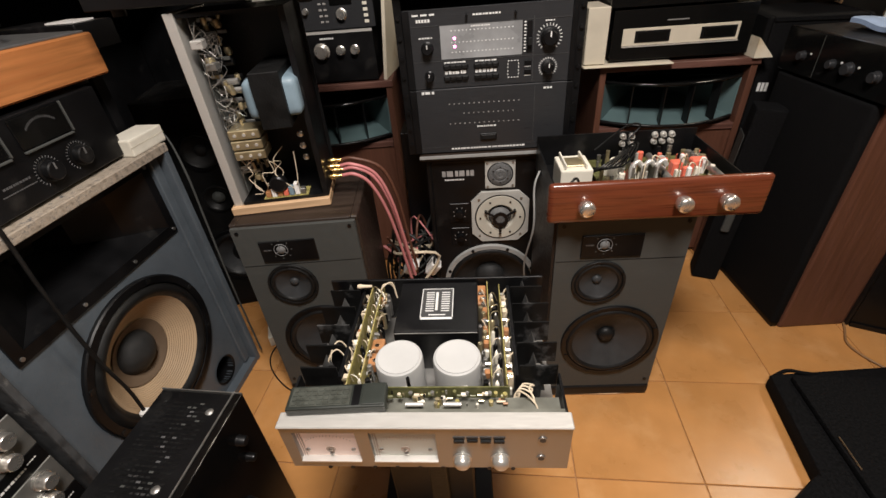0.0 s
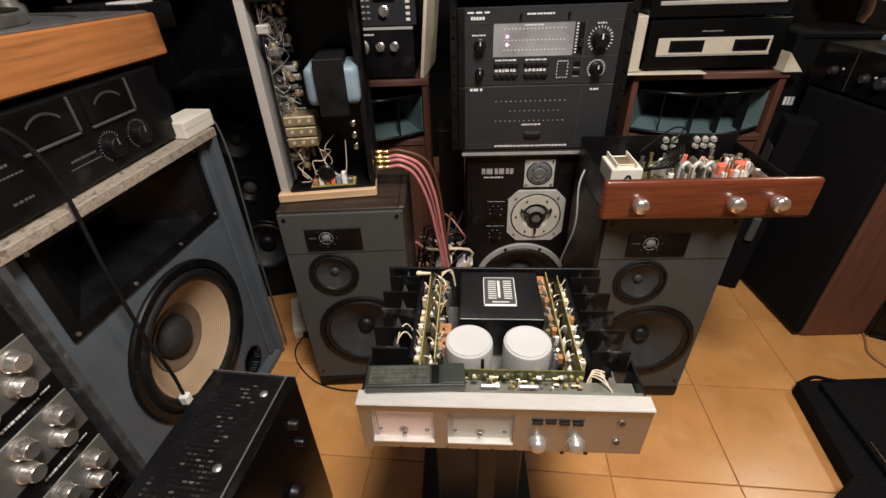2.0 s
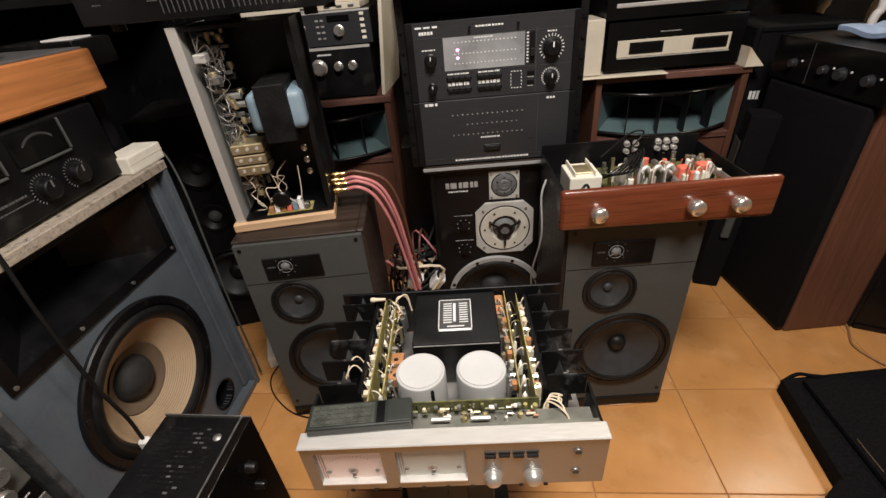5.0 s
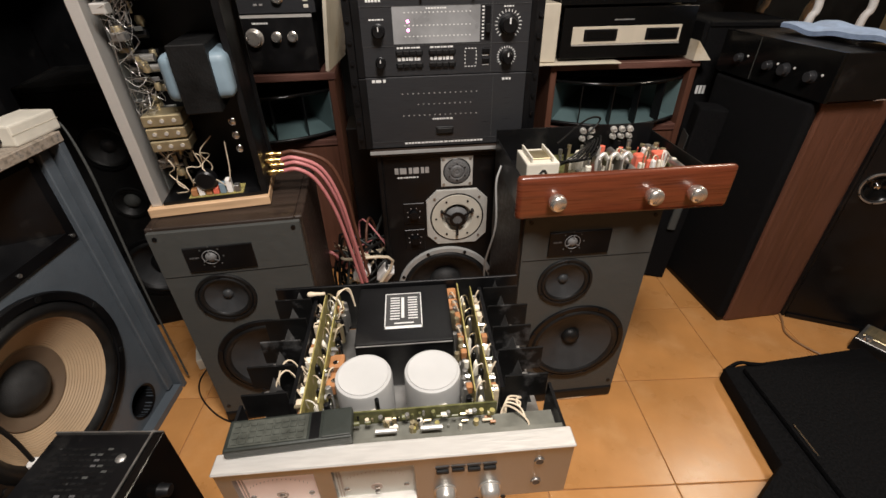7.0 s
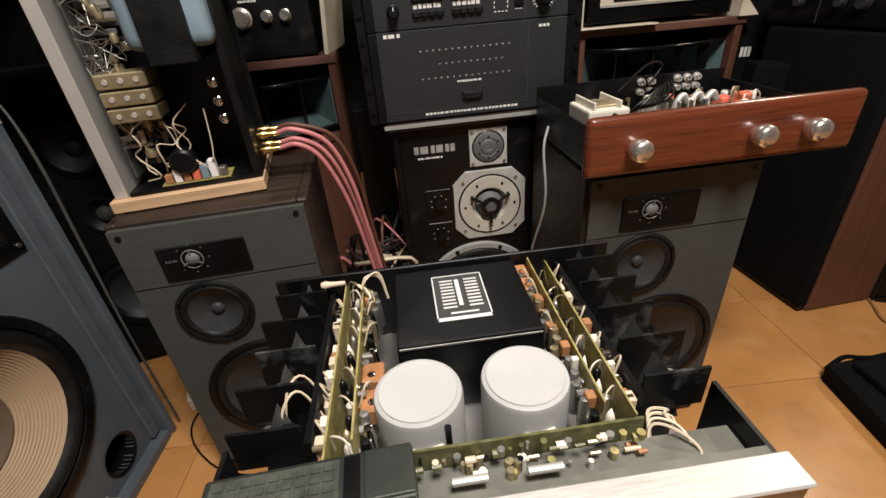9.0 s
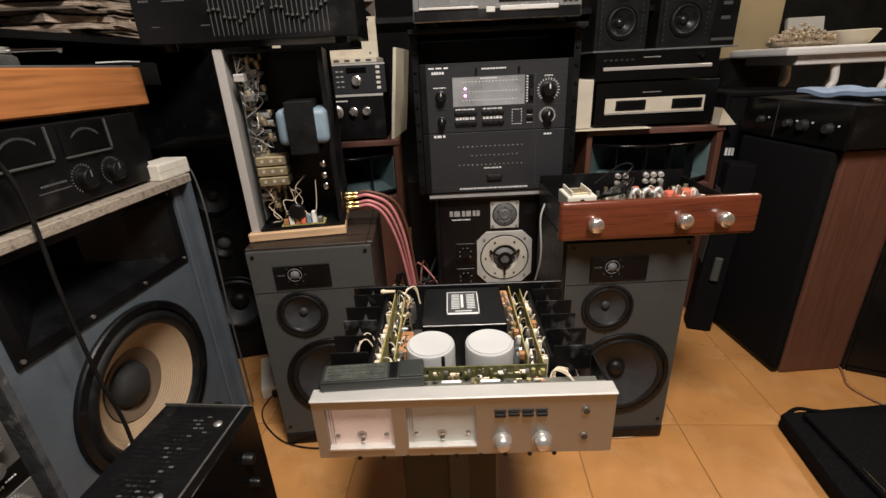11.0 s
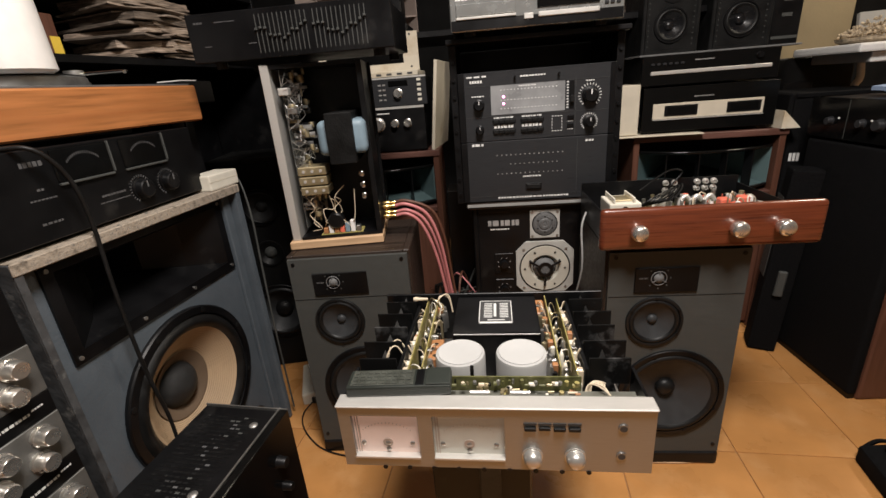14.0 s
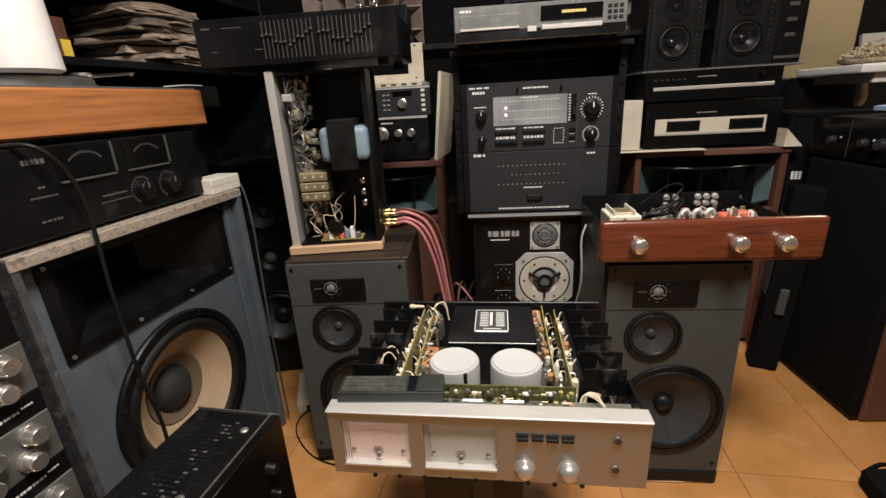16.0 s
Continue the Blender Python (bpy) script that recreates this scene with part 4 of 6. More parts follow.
SHELF = pose(-1.12, 0.9, 0, 0, 0, 83.1)
bookcase(SHELF)
rnd = random.Random(11)
for col, x0 in enumerate((0.47, 0.58)):
    z = 1.2055
    for k in range(11):
        t = rnd.uniform(0.008, 0.026)
        mag = thing("magazine", SHELF @ pose(x0 + rnd.uniform(-0.03, 0.03) + 0.13, 0.15 + rnd.uniform(-0.03, 0.03), z, rnd.uniform(-2, 2), rnd.uniform(-1.5, 1.5), rnd.uniform(-16, 16)), "worn curled magazine lying in a shelf pile", "magazine", "pile of magazines")
        bm = bmesh.new()
        n = 12
        phase, amp = rnd.uniform(0, 6), rnd.uniform(0.002, 0.006)
        lo, hi = [], []
        for i in range(n + 1):
            for j in (0, 1):
                px = -0.13 + 0.26 * i / n
                dz = amp * math.sin(phase + i * 0.55)
                lo.append(bm.verts.new((px, -0.13 + 0.26 * j, dz + 0.002)))
                hi.append(bm.verts.new((px, -0.13 + 0.26 * j, dz + t - 0.003)))
        for i in range(n):
            a = i * 2
            for v, w in ((lo, 1), (hi, 0)):
                bm.faces.new([v[a], v[a + 1], v[a + 3], v[a + 2]])
            bm.faces.new([lo[a], lo[a + 2], hi[a + 2], hi[a]])
            bm.faces.new([lo[a + 1], lo[a + 3], hi[a + 3], hi[a + 1]])
        bm.faces.new([lo[0], lo[1], hi[1], hi[0]])
        bm.faces.new([lo[-1], lo[-2], hi[-2], hi[-1]])
        part("paper_block", bm, PAPER, mag)
        z += t + 0.0005

box = thing("card_box", SHELF @ pose(0.22, 0.03, 1.2055, 0, 0, 5), "small yellow and red card box on the shelf", "box")
part("box_body", bx(-0.04, 0.04, 0, 0.1, 0, 0.1, 0.002), WALNUT, box)
part("front_label", bx(0.012, 0.04, -0.002, -0.0005, 0.002, 0.045), YELLOW, box)
bot = thing("white_bottle", SHELF @ pose(0.86, 0.08, 1.4705), "white plastic bottle on the upper shelf", "bottle")
part("bottle_body", lathe((0, 0, 0), "z", [(0.036, 0), (0.041, 0.006), (0.034, 0.19), (0.03, 0.205), (0, 0.205)], 28), WHITE, bot, smooth=40)
for x, w in ((0.63, 0.17), (0.4, 0.12)):
    fr = thing("picture_frame", SHELF @ pose(x, 0.06, 1.4705, -8, 0, 0), "dark ornate frame standing on the upper shelf", "frame")
    part("border", panel(-w / 2, w / 2, 0, 0.2, 0, 0.012, (), [(-w / 2 + 0.022, w / 2 - 0.022, 0.022, 0.178)]), VINYL, fr)
    # lighter grey bar painted in as the glint off the dark plate
    part("plate_glint", bx(-w / 2 + 0.03, w / 2 - 0.05, 0.0118, 0.0124, 0.03, 0.07), GREYBAF, fr)
    part("plate", bx(-w / 2 + 0.01, w / 2 - 0.01, 0.0125, 0.016, 0.01, 0.19), BLACK, fr)


# ---- the upended open amplifier on the left loudspeaker ----
VA = pose(-0.528, 1.052, 0.656, 0, 0, 8)


def upended_amplifier(m):
    a = thing("upended_open_amplifier", m, "open valve amplifier standing on end on a pine plank", "amplifier")
    part("plank", bx(-0.012, 0.244, -0.012, 0.24, 0, 0.022, 0.002), PINE, a, "pale pine plank")
    part("front_plate", bx(-0.004, 0.017, 0, 0.2, 0.0225, 0.472, 0.001), BRIGHT, a, "pale aluminium plate seen on edge")
    part("chassis_back", bx(0.0205, 0.25, 0.15, 0.155, 0.0225, 0.47), BLACK, a)
    part("rear_panel", bx(0.228, 0.242, 0.0, 0.15, 0.0225, 0.47, 0.001), BLACK, a)
    part("end_plate", bx(0.0205, 0.228, 0.0, 0.15, 0.462, 0.47), BLACK, a)
    part("base_plate", bx(0.0205, 0.232, 0.0, 0.15, 0.0225, 0.03), BLACK, a)
    b = part("long_board", bx(0.034, 0.037, 0.02, 0.15, 0.05, 0.46), GREYBAF, a, "dusty circuit board full of parts")
    rn = random.Random(21)
    for j in range(80):
        z, y = 0.05 + 0.4 * rn.random(), rn.uniform(0.02, 0.12)
        r = rn.uniform(0.004, 0.009)
        q = rn.randrange(4)
        if q == 0:
            part("small_capacitor", cy((0.037, y, z), "x", r, rn.uniform(0.02, 0.055), 10), rn.choice((STEEL, BLACK)), b)
        elif q == 1:
            part("resistor", bx(0.037, 0.037 + rn.uniform(0.016, 0.05), y - 0.006, y, z, z + 0.008, 0.001), rn.choice((BRASS, STEEL, GREYBAF, DARKSTEEL)), b)
        elif q == 2:
            part("small_capacitor", cy((0.045 + rn.uniform(0, 0.04), y, z), "z", r * 0.6, 0.02, 8), rn.choice((BRASS, WIRE, STEEL)), b)
        else:
            part("coil", lathe((0.06 + rn.uniform(-0.01, 0.03), y, z), "z", [(r, 0), (r * 1.3, 0.006), (r, 0.014)], 12), BRASS, b, smooth=50)
    part("valve_socket", bx(0.03, 0.055, 0.0, 0.03, 0.40, 0.418, 0.002), BRIGHT, a)
    part("valve_socket", bx(0.045, 0.068, 0.0, 0.03, 0.355, 0.37, 0.002), STEEL, a)
    for k in range(3):
        g = part("tuning_cage", bx(0.045, 0.118, -0.012, 0.05, 0.148 + k * 0.026, 0.17 + k * 0.026, 0.002), BRASS, a, "brass coil cage")
        for i in range(3):
            part("rivet", cy((0.06 + i * 0.022, -0.012, 0.159 + k * 0.026), "-y", 0.004, 0.002, 10), BRIGHT, g)
    tr = part("transformer", bx(0.114, 0.236, -0.035, 0.1, 0.248, 0.334, 0.018, seg=3), LIGHTBLUE, a, "pale blue taped transformer", smooth=45)
    part("transformer_core", bx(0.141, 0.207, -0.05, 0.13, 0.228, 0.352, 0.002), VINYL, tr, "black laminated core")
    for z in (0.1, 0.13, 0.16):
        part("mounting_screw", lathe((0.205, 0.02, z + 0.03), "-y", [(0.008, 0), (0.008, 0.004), (0.004, 0.007), (0, 0.007)], 14), CHROME, a, smooth=40)
    cb = part("small_board", bx(0.075, 0.19, 0.0, 0.05, 0.032, 0.034), PCB, a, "small board with bright parts")
    for j, mm in enumerate((ORANGE, WHITE, ORANGE, RED, LIGHTBLUE, WHITE, STEEL)):
        part("small_part", bx(0.082 + j * 0.015, 0.094 + j * 0.015, 0.003, 0.02, 0.0345, 0.05 + 0.008 * (j % 3), 0.001), mm, cb)
    bm = bmesh.new()
    for j in range(7):
        x = 0.05 + 0.018 * j
        tube([(x, 0.02, 0.04 + 0.02 * rn.random())] + [(x + rn.uniform(-0.02, 0.035), rn.uniform(-0.005, 0.03), 0.06 + 0.03 * k + rn.uniform(-0.02, 0.02)) for k in range(4)], 0.0013, 5, bm, 4)
    part("wire_tangle", bm, WIRE, a, smooth=60)
    fine = bmesh.new()
    for j in range(90):
        z, y, x = rn.uniform(0.1, 0.43), rn.uniform(0.0, 0.08), rn.uniform(0.04, 0.075)
        tube([(0.038, y, z), (x, y - 0.006, z + rn.uniform(-0.02, 0.03)), (x + rn.uniform(-0.01, 0.02), y + rn.uniform(-0.01, 0.02), z + rn.uniform(-0.03, 0.04)), (0.04, y, z + rn.uniform(-0.04, 0.04))], rn.uniform(0.0004, 0.0009), 4, fine, 3)
    part("wire_tangle", fine, STEEL, a, "fine bare wiring on the long board", smooth=60)
    part("coil_can", lathe((0.12, 0.02, 0.07), "-y", [(0.022, 0), (0.022, 0.02), (0.018, 0.024), (0, 0.024)], 24), BLACK, a, smooth=40)
    for z in (0.062, 0.09):
        for y in (0.03, 0.07):
            part("phono_plug", lathe((0.246, y, z), "x", [(0.006, 0), (0.0075, 0.004), (0.0075, 0.02), (0.005, 0.024), (0.005, 0.04)], 16), GOLD, a, smooth=40)
    return a


upended_amplifier(VA)
for k, (y, z, sag) in enumerate(((0.03, 0.062, 0.0), (0.07, 0.062, 0.012), (0.03, 0.09, 0.022), (0.07, 0.09, 0.04))):
    c = thing("interconnect_cable", Matrix.Identity(4), "pink interconnect cable dropping from gold plugs", "cable", "pink interconnect cables")
    p = VA @ Vector((0.282, y, z))
    part("sleeve", tube([p, p + Vector((0.035, -0.005, 0.004)), p + Vector((0.07 + sag * 0.8, 0.005, -0.03)), p + Vector((0.1 + sag * 0.8, 0.02, -0.12)), p + Vector((0.12 + sag * 0.6, 0.04, -0.25)), p + Vector((0.14 + sag * 0.5, 0.06, -0.42))], 0.0048, 8), PINK if k != 3 else WALNUT, c, smooth=60)

eq = thing("graphic_equaliser", pose(-0.437, 1.04, 1.1325, 0, 0, 0), "black graphic equaliser with two banks of sliders", "equaliser")
part("case", bx(-0.235, 0.235, 0.0125, 0.26, 0.012, 0.112, 0.002), BLACK, eq)
part("front_panel", bx(-0.245, 0.245, 0, 0.012, 0.01, 0.116, 0.002), BLACK, eq)
for j in range(24):
    x = -0.075 + j * 0.0109 + (0.008 if j > 11 else 0)
    part("slider_slot", bx(x - 0.001, x + 0.001, -0.001, -0.0002, 0.022, 0.104), GREYBAF, eq)
    part("slider_cap", bx(x - 0.003, x + 0.003, -0.007, -0.001, 0.058 + (0.012 * math.cos(j % 12 * 0.57) + 0.004 * (j * 7 % 3)), 0.063 + (0.012 * math.cos(j % 12 * 0.57) + 0.004 * (j * 7 % 3)), 0.0008), GREYBAF, eq)
bm = words(-0.215, 0.096, 0.022, 0.004, -0.0001, 4, seed=2)
words(-0.15, 0.095, 0.05, 0.002, -0.0001, 13, bm, 4)
words(-0.2, 0.045, 0.018, 0.002, -0.0001, 3, bm, 5)
words(-0.09, 0.045, 0.02, 0.002, -0.0001, 5, bm, 6)
part("panel_print", bm, MARKGREY, eq)
for sx in (-0.2, 0.2):
    for y in (0.04, 0.23):
        part("foot", cy((sx, y, -0.004), "z", 0.014, 0.0155, 14), RUBBER, eq)


# ---- monitor loudspeaker in the middle with the rack on it ----
def monitor(m):
    s = thing("studio_monitor", m, "black three-way studio monitor with pale driver plates", "loudspeaker")
    w, h = 0.378, 0.685
    cabinet(s, w, 0.32, h, BLACK, 0.016)
    cx = 0.033
    part("baffle", panel(-w / 2 + 0.0165, w / 2 - 0.0165, 0.0165, h - 0.0165, 0.004, 0.018, [(cx, 0.477, 0.075), (0.0, 0.21, 0.135), (cx, 0.625, 0.032)]), BLACK, s)
    t = part("tweeter", panel(cx - 0.045, cx + 0.045, 0.58, 0.67, -0.002, 0.006, [(cx, 0.625, 0.037)]), DRIVERGREY, s, "pale square tweeter plate")
    part("mesh_dome", lathe((cx, 0.0, 0.625), "-y", [(0.0365, 0), (0.036, 0.003), (0.028, 0.006), (0.022, 0.0065), (0.02, 0.005), (0.016, 0.008), (0.009, 0.0085), (0.006, 0.007), (0, 0.009)], 32), MESHGREY, t, "grey protective mesh", smooth=30)
    part("ring", lathe((cx, -0.002, 0.625), "-y", [(0.0365, 0), (0.0375, 0.0015), (0.0395, 0)], 36, close=False), BLACK, t, smooth=40)
    for q in range(6):
        g = math.pi / 3 * (q + 0.5)
        part("stud", cy((cx + 0.025 * math.cos(g), -0.006, 0.625 + 0.025 * math.sin(g)), "-y", 0.0022, 0.002, 8), BLACK, t)
    for i, j in ((-1, -1), (1, -1), (-1, 1), (1, 1)):
        part("screw", cy((cx + i * 0.038, -0.002, 0.625 + j * 0.038), "-y", 0.004, 0.002, 10), STEEL, t)
    # eight-sided plate with cut corners
    bm = bmesh.new()
    e, c = 0.09, 0.058
    corners = [(c, -e), (e, -c), (e, c), (c, e), (-c, e), (-e, c), (-e, -c), (-c, -e)]
    front = [bm.verts.new((cx + u, -0.005, 0.477 + v)) for u, v in corners]
    rear = [bm.verts.new((cx + u * 1.01, 0.006, 0.477 + v * 1.01)) for u, v in corners]
    hole = [bm.verts.new((cx + 0.068 * math.cos(math.atan2(v, u)), -0.005, 0.477 + 0.068 * math.sin(math.atan2(v, u)))) for u, v in corners]
    for k in range(8):
        n = (k + 1) % 8
        bm.faces.new([front[k], front[n], hole[n], hole[k]])
        bm.faces.new([rear[k], rear[n], front[n], front[k]])
    md = part("midrange_driver", bm, DRIVERGREY, s, "pale eight-sided midrange plate with three-armed guard")
    part("groove_ring", lathe((cx, -0.0045, 0.477), "-y", [(0.081, 0), (0.08, 0.0018), (0.077, 0.0018), (0.0765, 0)], 56, close=False), BLACK, md, smooth=40)
    part("face_ring", lathe((cx, -0.0045, 0.477), "-y", [(0.0765, 0.001), (0.0755, 0.0035), (0.046, 0.003), (0.042, -0.004), (0.036, -0.012)], 56, close=False), DRIVERCREAM, md, "cream face ring", smooth=30)
    part("cone", lathe((cx, 0.004, 0.477), "-y", [(0.043, -0.002), (0.03, -0.004), (0, -0.004)], 36), CONE, md, smooth=40)
    part("dome", lathe((cx, 0.002, 0.477), "-y", [(0.034, 0), (0.03, 0.009), (0.018, 0.015), (0, 0.017)], 32), GREYCONE, md, smooth=60)
    for k in range(3):
        part("guard_arm", bx(-0.0035, 0.0035, -0.02, -0.016, 0.01, 0.05, 0.001, m=Matrix.Translation((cx, 0, 0.477)) @ pose(0, 0, 0, 0, 60 + 120 * k, 0)), BLACK, md)
        part("guard_foot", bx(-0.0035, 0.0035, -0.0205, -0.007, 0.0485, 0.056, 0.001, m=Matrix.Translation((cx, 0, 0.477)) @ pose(0, 0, 0, 0, 60 + 120 * k, 0)), BLACK, md)
    part("guard_ring", lathe((cx, -0.016, 0.477), "-y", [(0.024, 0), (0.024, 0.005), (0.014, 0.005), (0.014, 0)], 28, close=False), BLACK, md, smooth=40)
    part("guard_hub", cy((cx, -0.014, 0.477), "-y", 0.0138, 0.006, 20), MESHGREY, md)
    for k in range(6):
        g = math.pi / 3 * k
        part("screw", cy((cx + 0.063 * math.cos(g), -0.0078, 0.477 + 0.063 * math.sin(g)), "-y", 0.0032, 0.002, 10), BLACK, md)
    for i, j in ((-1, -1), (1, -1), (-1, 1), (1, 1)):
        part("bolt", cy((cx + i * 0.066, -0.005, 0.477 + j * 0.066), "-y", 0.004, 0.0025, 10), STEEL, md)
    driver(s, 0.0, 0.21, 0.16, 0.004, "woofer", frame_mat=PALERING, depth=0.3, cap=0.32, surround=0.16, screws=8, proud=0.01)
    for z in (0.49, 0.40):
        lv = part("level_control", bx(-0.125, -0.065, 0.0005, 0.004, z - 0.03, z + 0.04, 0.001), BLACK, s)
        part("pointer_knob", cy((-0.095, 0.0005, z + 0.005), "-y", 0.012, 0.014, 16), BLACK, lv)
        part("marks", bars([(-0.095 + 0.02 * math.cos(q), z + 0.005 + 0.02 * math.sin(q), 0.003, 0.003) for q in (0.4, 1.2, 2.0, 2.8, 3.6, 5.6)], 0.0004), MARKDIM, lv)
    part("name_plate", words(-0.092, 0.632, 0.1, 0.018, 0.0039, 6, seed=8), MARKDIM, s, "raised silver maker's plate")
    part("small_print", words(-0.105, 0.612, 0.06, 0.004, 0.0039, 8, seed=8), MARK, s)
    return s


monitor(pose(0.147, 1.272, 0, 0, 0, 0))
pk = thing("rack_shelf_board", pose(0.15, 1.25, 0.6855), "dark veneered board under the rack equipment", "board")
part("board", bx(-0.205, 0.245, 0.004, 0.4, 0, 0.016, 0.002), DARKWOOD, pk)
part("edge_strip", bx(-0.205, 0.245, 0.0, 0.0035, 0.008, 0.016), PALERING, pk)

RX0, RX1, RY = -0.085, 0.39, 1.266


def rack_frame(m):
    f = thing("equipment_rack", m, "black steel equipment rack with bolted rails", "rack")
    for x in (0.0, 0.455):
        r = part("rail", bx(x, x + 0.02, 0.006, 0.04, 0, 0.448, 0.001), BLACK, f)
        for j in range(9):
            part("bolt", cy((x + 0.01, 0.006, 0.03 + j * 0.047), "-y", 0.005, 0.006, 10), BLACK, r)
        part("rear_post", bx(x, x + 0.02, 0.3, 0.33, 0, 0.448, 0.001), BLACK, f)
        part("side_sheet", bx(x + (0.001 if x else 0.016), x + (0.004 if x else 0.019), 0.0405, 0.2995, 0, 0.448), BLACK, f)
    part("lower_side", bx(-0.05, 0.038, 0.2, 0.33, -0.7025, -0.004, 0.002), BLACK, f)
    part("lower_side", bx(0.44, 0.5, 0.2, 0.33, -0.7025, -0.004, 0.002), BLACK, f)
    part("top_plate", bx(-0.005, 0.48, -0.03, 0.33, 0.4485, 0.4615, 0.002), BLACK, f)
    part("back_sheet", bx(0.0205, 0.4545, 0.322, 0.326, 0.003, 0.446), BLACK, f)
    return f


rack_frame(pose(RX0, RY, 0.7025))


def preamp(m):
    p = thing("rack_preamplifier", m, "black rack preamplifier with dials and pink indicators", "preamplifier")
    w, h = 0.433, 0.19
    part("case", bx(0.003, w - 0.003, 0.0125, 0.26, 0, h - 0.004), BLACK, p)
    part("front_panel", bx(0, w, 0, 0.012, 0, h, 0.0015), SATIN, p, "satin black panel with pale print")
    part("lit_display", bx(0.092, 0.298, -0.0006, -0.0001, 0.073, 0.152), LITGREY, p, "faintly lit grey level display")
    for x0, x1 in ((0.0, 0.018), (0.419, w)):
        part("side_rail", bx(x0, x1, -0.004, -0.0005, 0.0005, h - 0.0005, 0.001), BLACK, p)
    part("control_strip", bx(0.001, w - 0.001, -0.0012, -0.0002, 0.0685, 0.0695), DARKMARK, p)
    part("divider", bx(0.3262, 0.3274, -0.0012, -0.0002, 0.002, h - 0.03), DARKMARK, p)
    part("upper_strip", bx(0.001, w - 0.001, -0.0012, -0.0002, 0.152, 0.153), DARKMARK, p)
    for x, z, r in ((0.0575, 0.102, 0.014), (0.366, 0.109, 0.0195), (0.0575, 0.034, 0.011), (0.366, 0.038, 0.0145)):
        k = knob(p, x, z, 0, r, 0.022, BLACK, pointer=MARK)
        dm = bmesh.new()
        for j in range(19):
            bx(-0.0009, 0.0009, -0.0007, -0.0001, r * 1.35, r * 1.65, bm=dm, m=Matrix.Translation((x, 0, z)) @ pose(0, 0, 0, 0, -140 + 280 * j / 18, 0))
        if x > 0.1:
            part("dial_marks", dm, MARK, k)
        else:
            dm.free()
    bm = bmesh.new()
    for z in (0.139, 0.112, 0.089):
        for j in range(17):
            bx(0.119 + j * 0.0096, 0.122 + j * 0.0096, -0.0014, -0.0006, z - 0.0012, z + 0.0012, bm=bm)
    words(0.195, 0.147, 0.05, 0.003, -0.0001, 8, bm, 3)
    words(0.052, 0.165, 0.036, 0.007, -0.0001, 5, bm, 5)
    words(0.055, 0.178, 0.06, 0.004, -0.0001, 3, bm, 6)
    words(0.21, 0.172, 0.07, 0.004, -0.0001, 9, bm, 7)
    words(0.366, 0.147, 0.024, 0.003, -0.0001, 4, bm, 7)
    words(0.055, 0.126, 0.035, 0.003, -0.0001, 5, bm, 9)
    part("panel_print", bm, MARK, p)
    for z in (0.121, 0.102):
        part("indicator", lathe((0.1275, 0, z), "-y", [(0.004, 0), (0.003, 0.002), (0, 0.003)], 12), LEDPINK, p)
    for x0 in (0.0945, 0.174):
        for z0, z1 in ((0.048, 0.059), (0.02, 0.031)):
            q = part("switch_bank", bx(x0, x0 + 0.066, -0.002, 0, z0, z1, 0.001), BLACK, p)
            for j in range(4):
                part("push_button", bx(x0 + 0.003 + j * 0.0155, x0 + 0.0165 + j * 0.0155, -0.008, -0.002, z0 + 0.001, z1 - 0.001, 0.001), RUBBER, q)
        part("panel_print", words(x0 + 0.033, 0.0395, 0.058, 0.008, -0.0001, 6, None, int(x0 * 100)), MARK, p)
        part("panel_print", words(x0 + 0.033, 0.0645, 0.058, 0.0035, -0.0001, 7, None, int(x0 * 90)), MARK, p)
    part("panel_print", bars([(0.265 + i * 0.0078, z, 0.0042, 0.002) for i in range(4) for z in (0.018, 0.059)] + [(x, 0.026 + j * 0.0085, 0.002, 0.004) for x in (0.263, 0.2905) for j in range(4)], -0.0001), MARK, p)
    for z in (0.026, 0.048):
        part("button", bx(0.305, 0.323, -0.006, 0, z, z + 0.01, 0.001), BLACK, p)
    part("panel_print", bars([(0.314, 0.0205, 0.016, 0.002), (0.314, 0.0425, 0.016, 0.002)], -0.0001), MARK, p)
    sl = part("slider", bx(0.31, 0.323, -0.002, 0, 0.076, 0.15, 0.001), BLACK, p)
    part("slider_cap", bx(0.3115, 0.3215, -0.012, -0.002, 0.094, 0.112, 0.001), RUBBER, sl)
    part("scale_marks", bars([(0.305, 0.08 + 0.0075 * j, 0.005, 0.003) for j in range(10)], -0.0001), MARK, sl)
    for x in (0.16, 0.28):
        part("toggle", cy((x, 0, 0.172), "-y", 0.003, 0.014, 8), BLACK, p)
    return p


preamp(pose(RX0 + 0.0205, RY, 0.887))


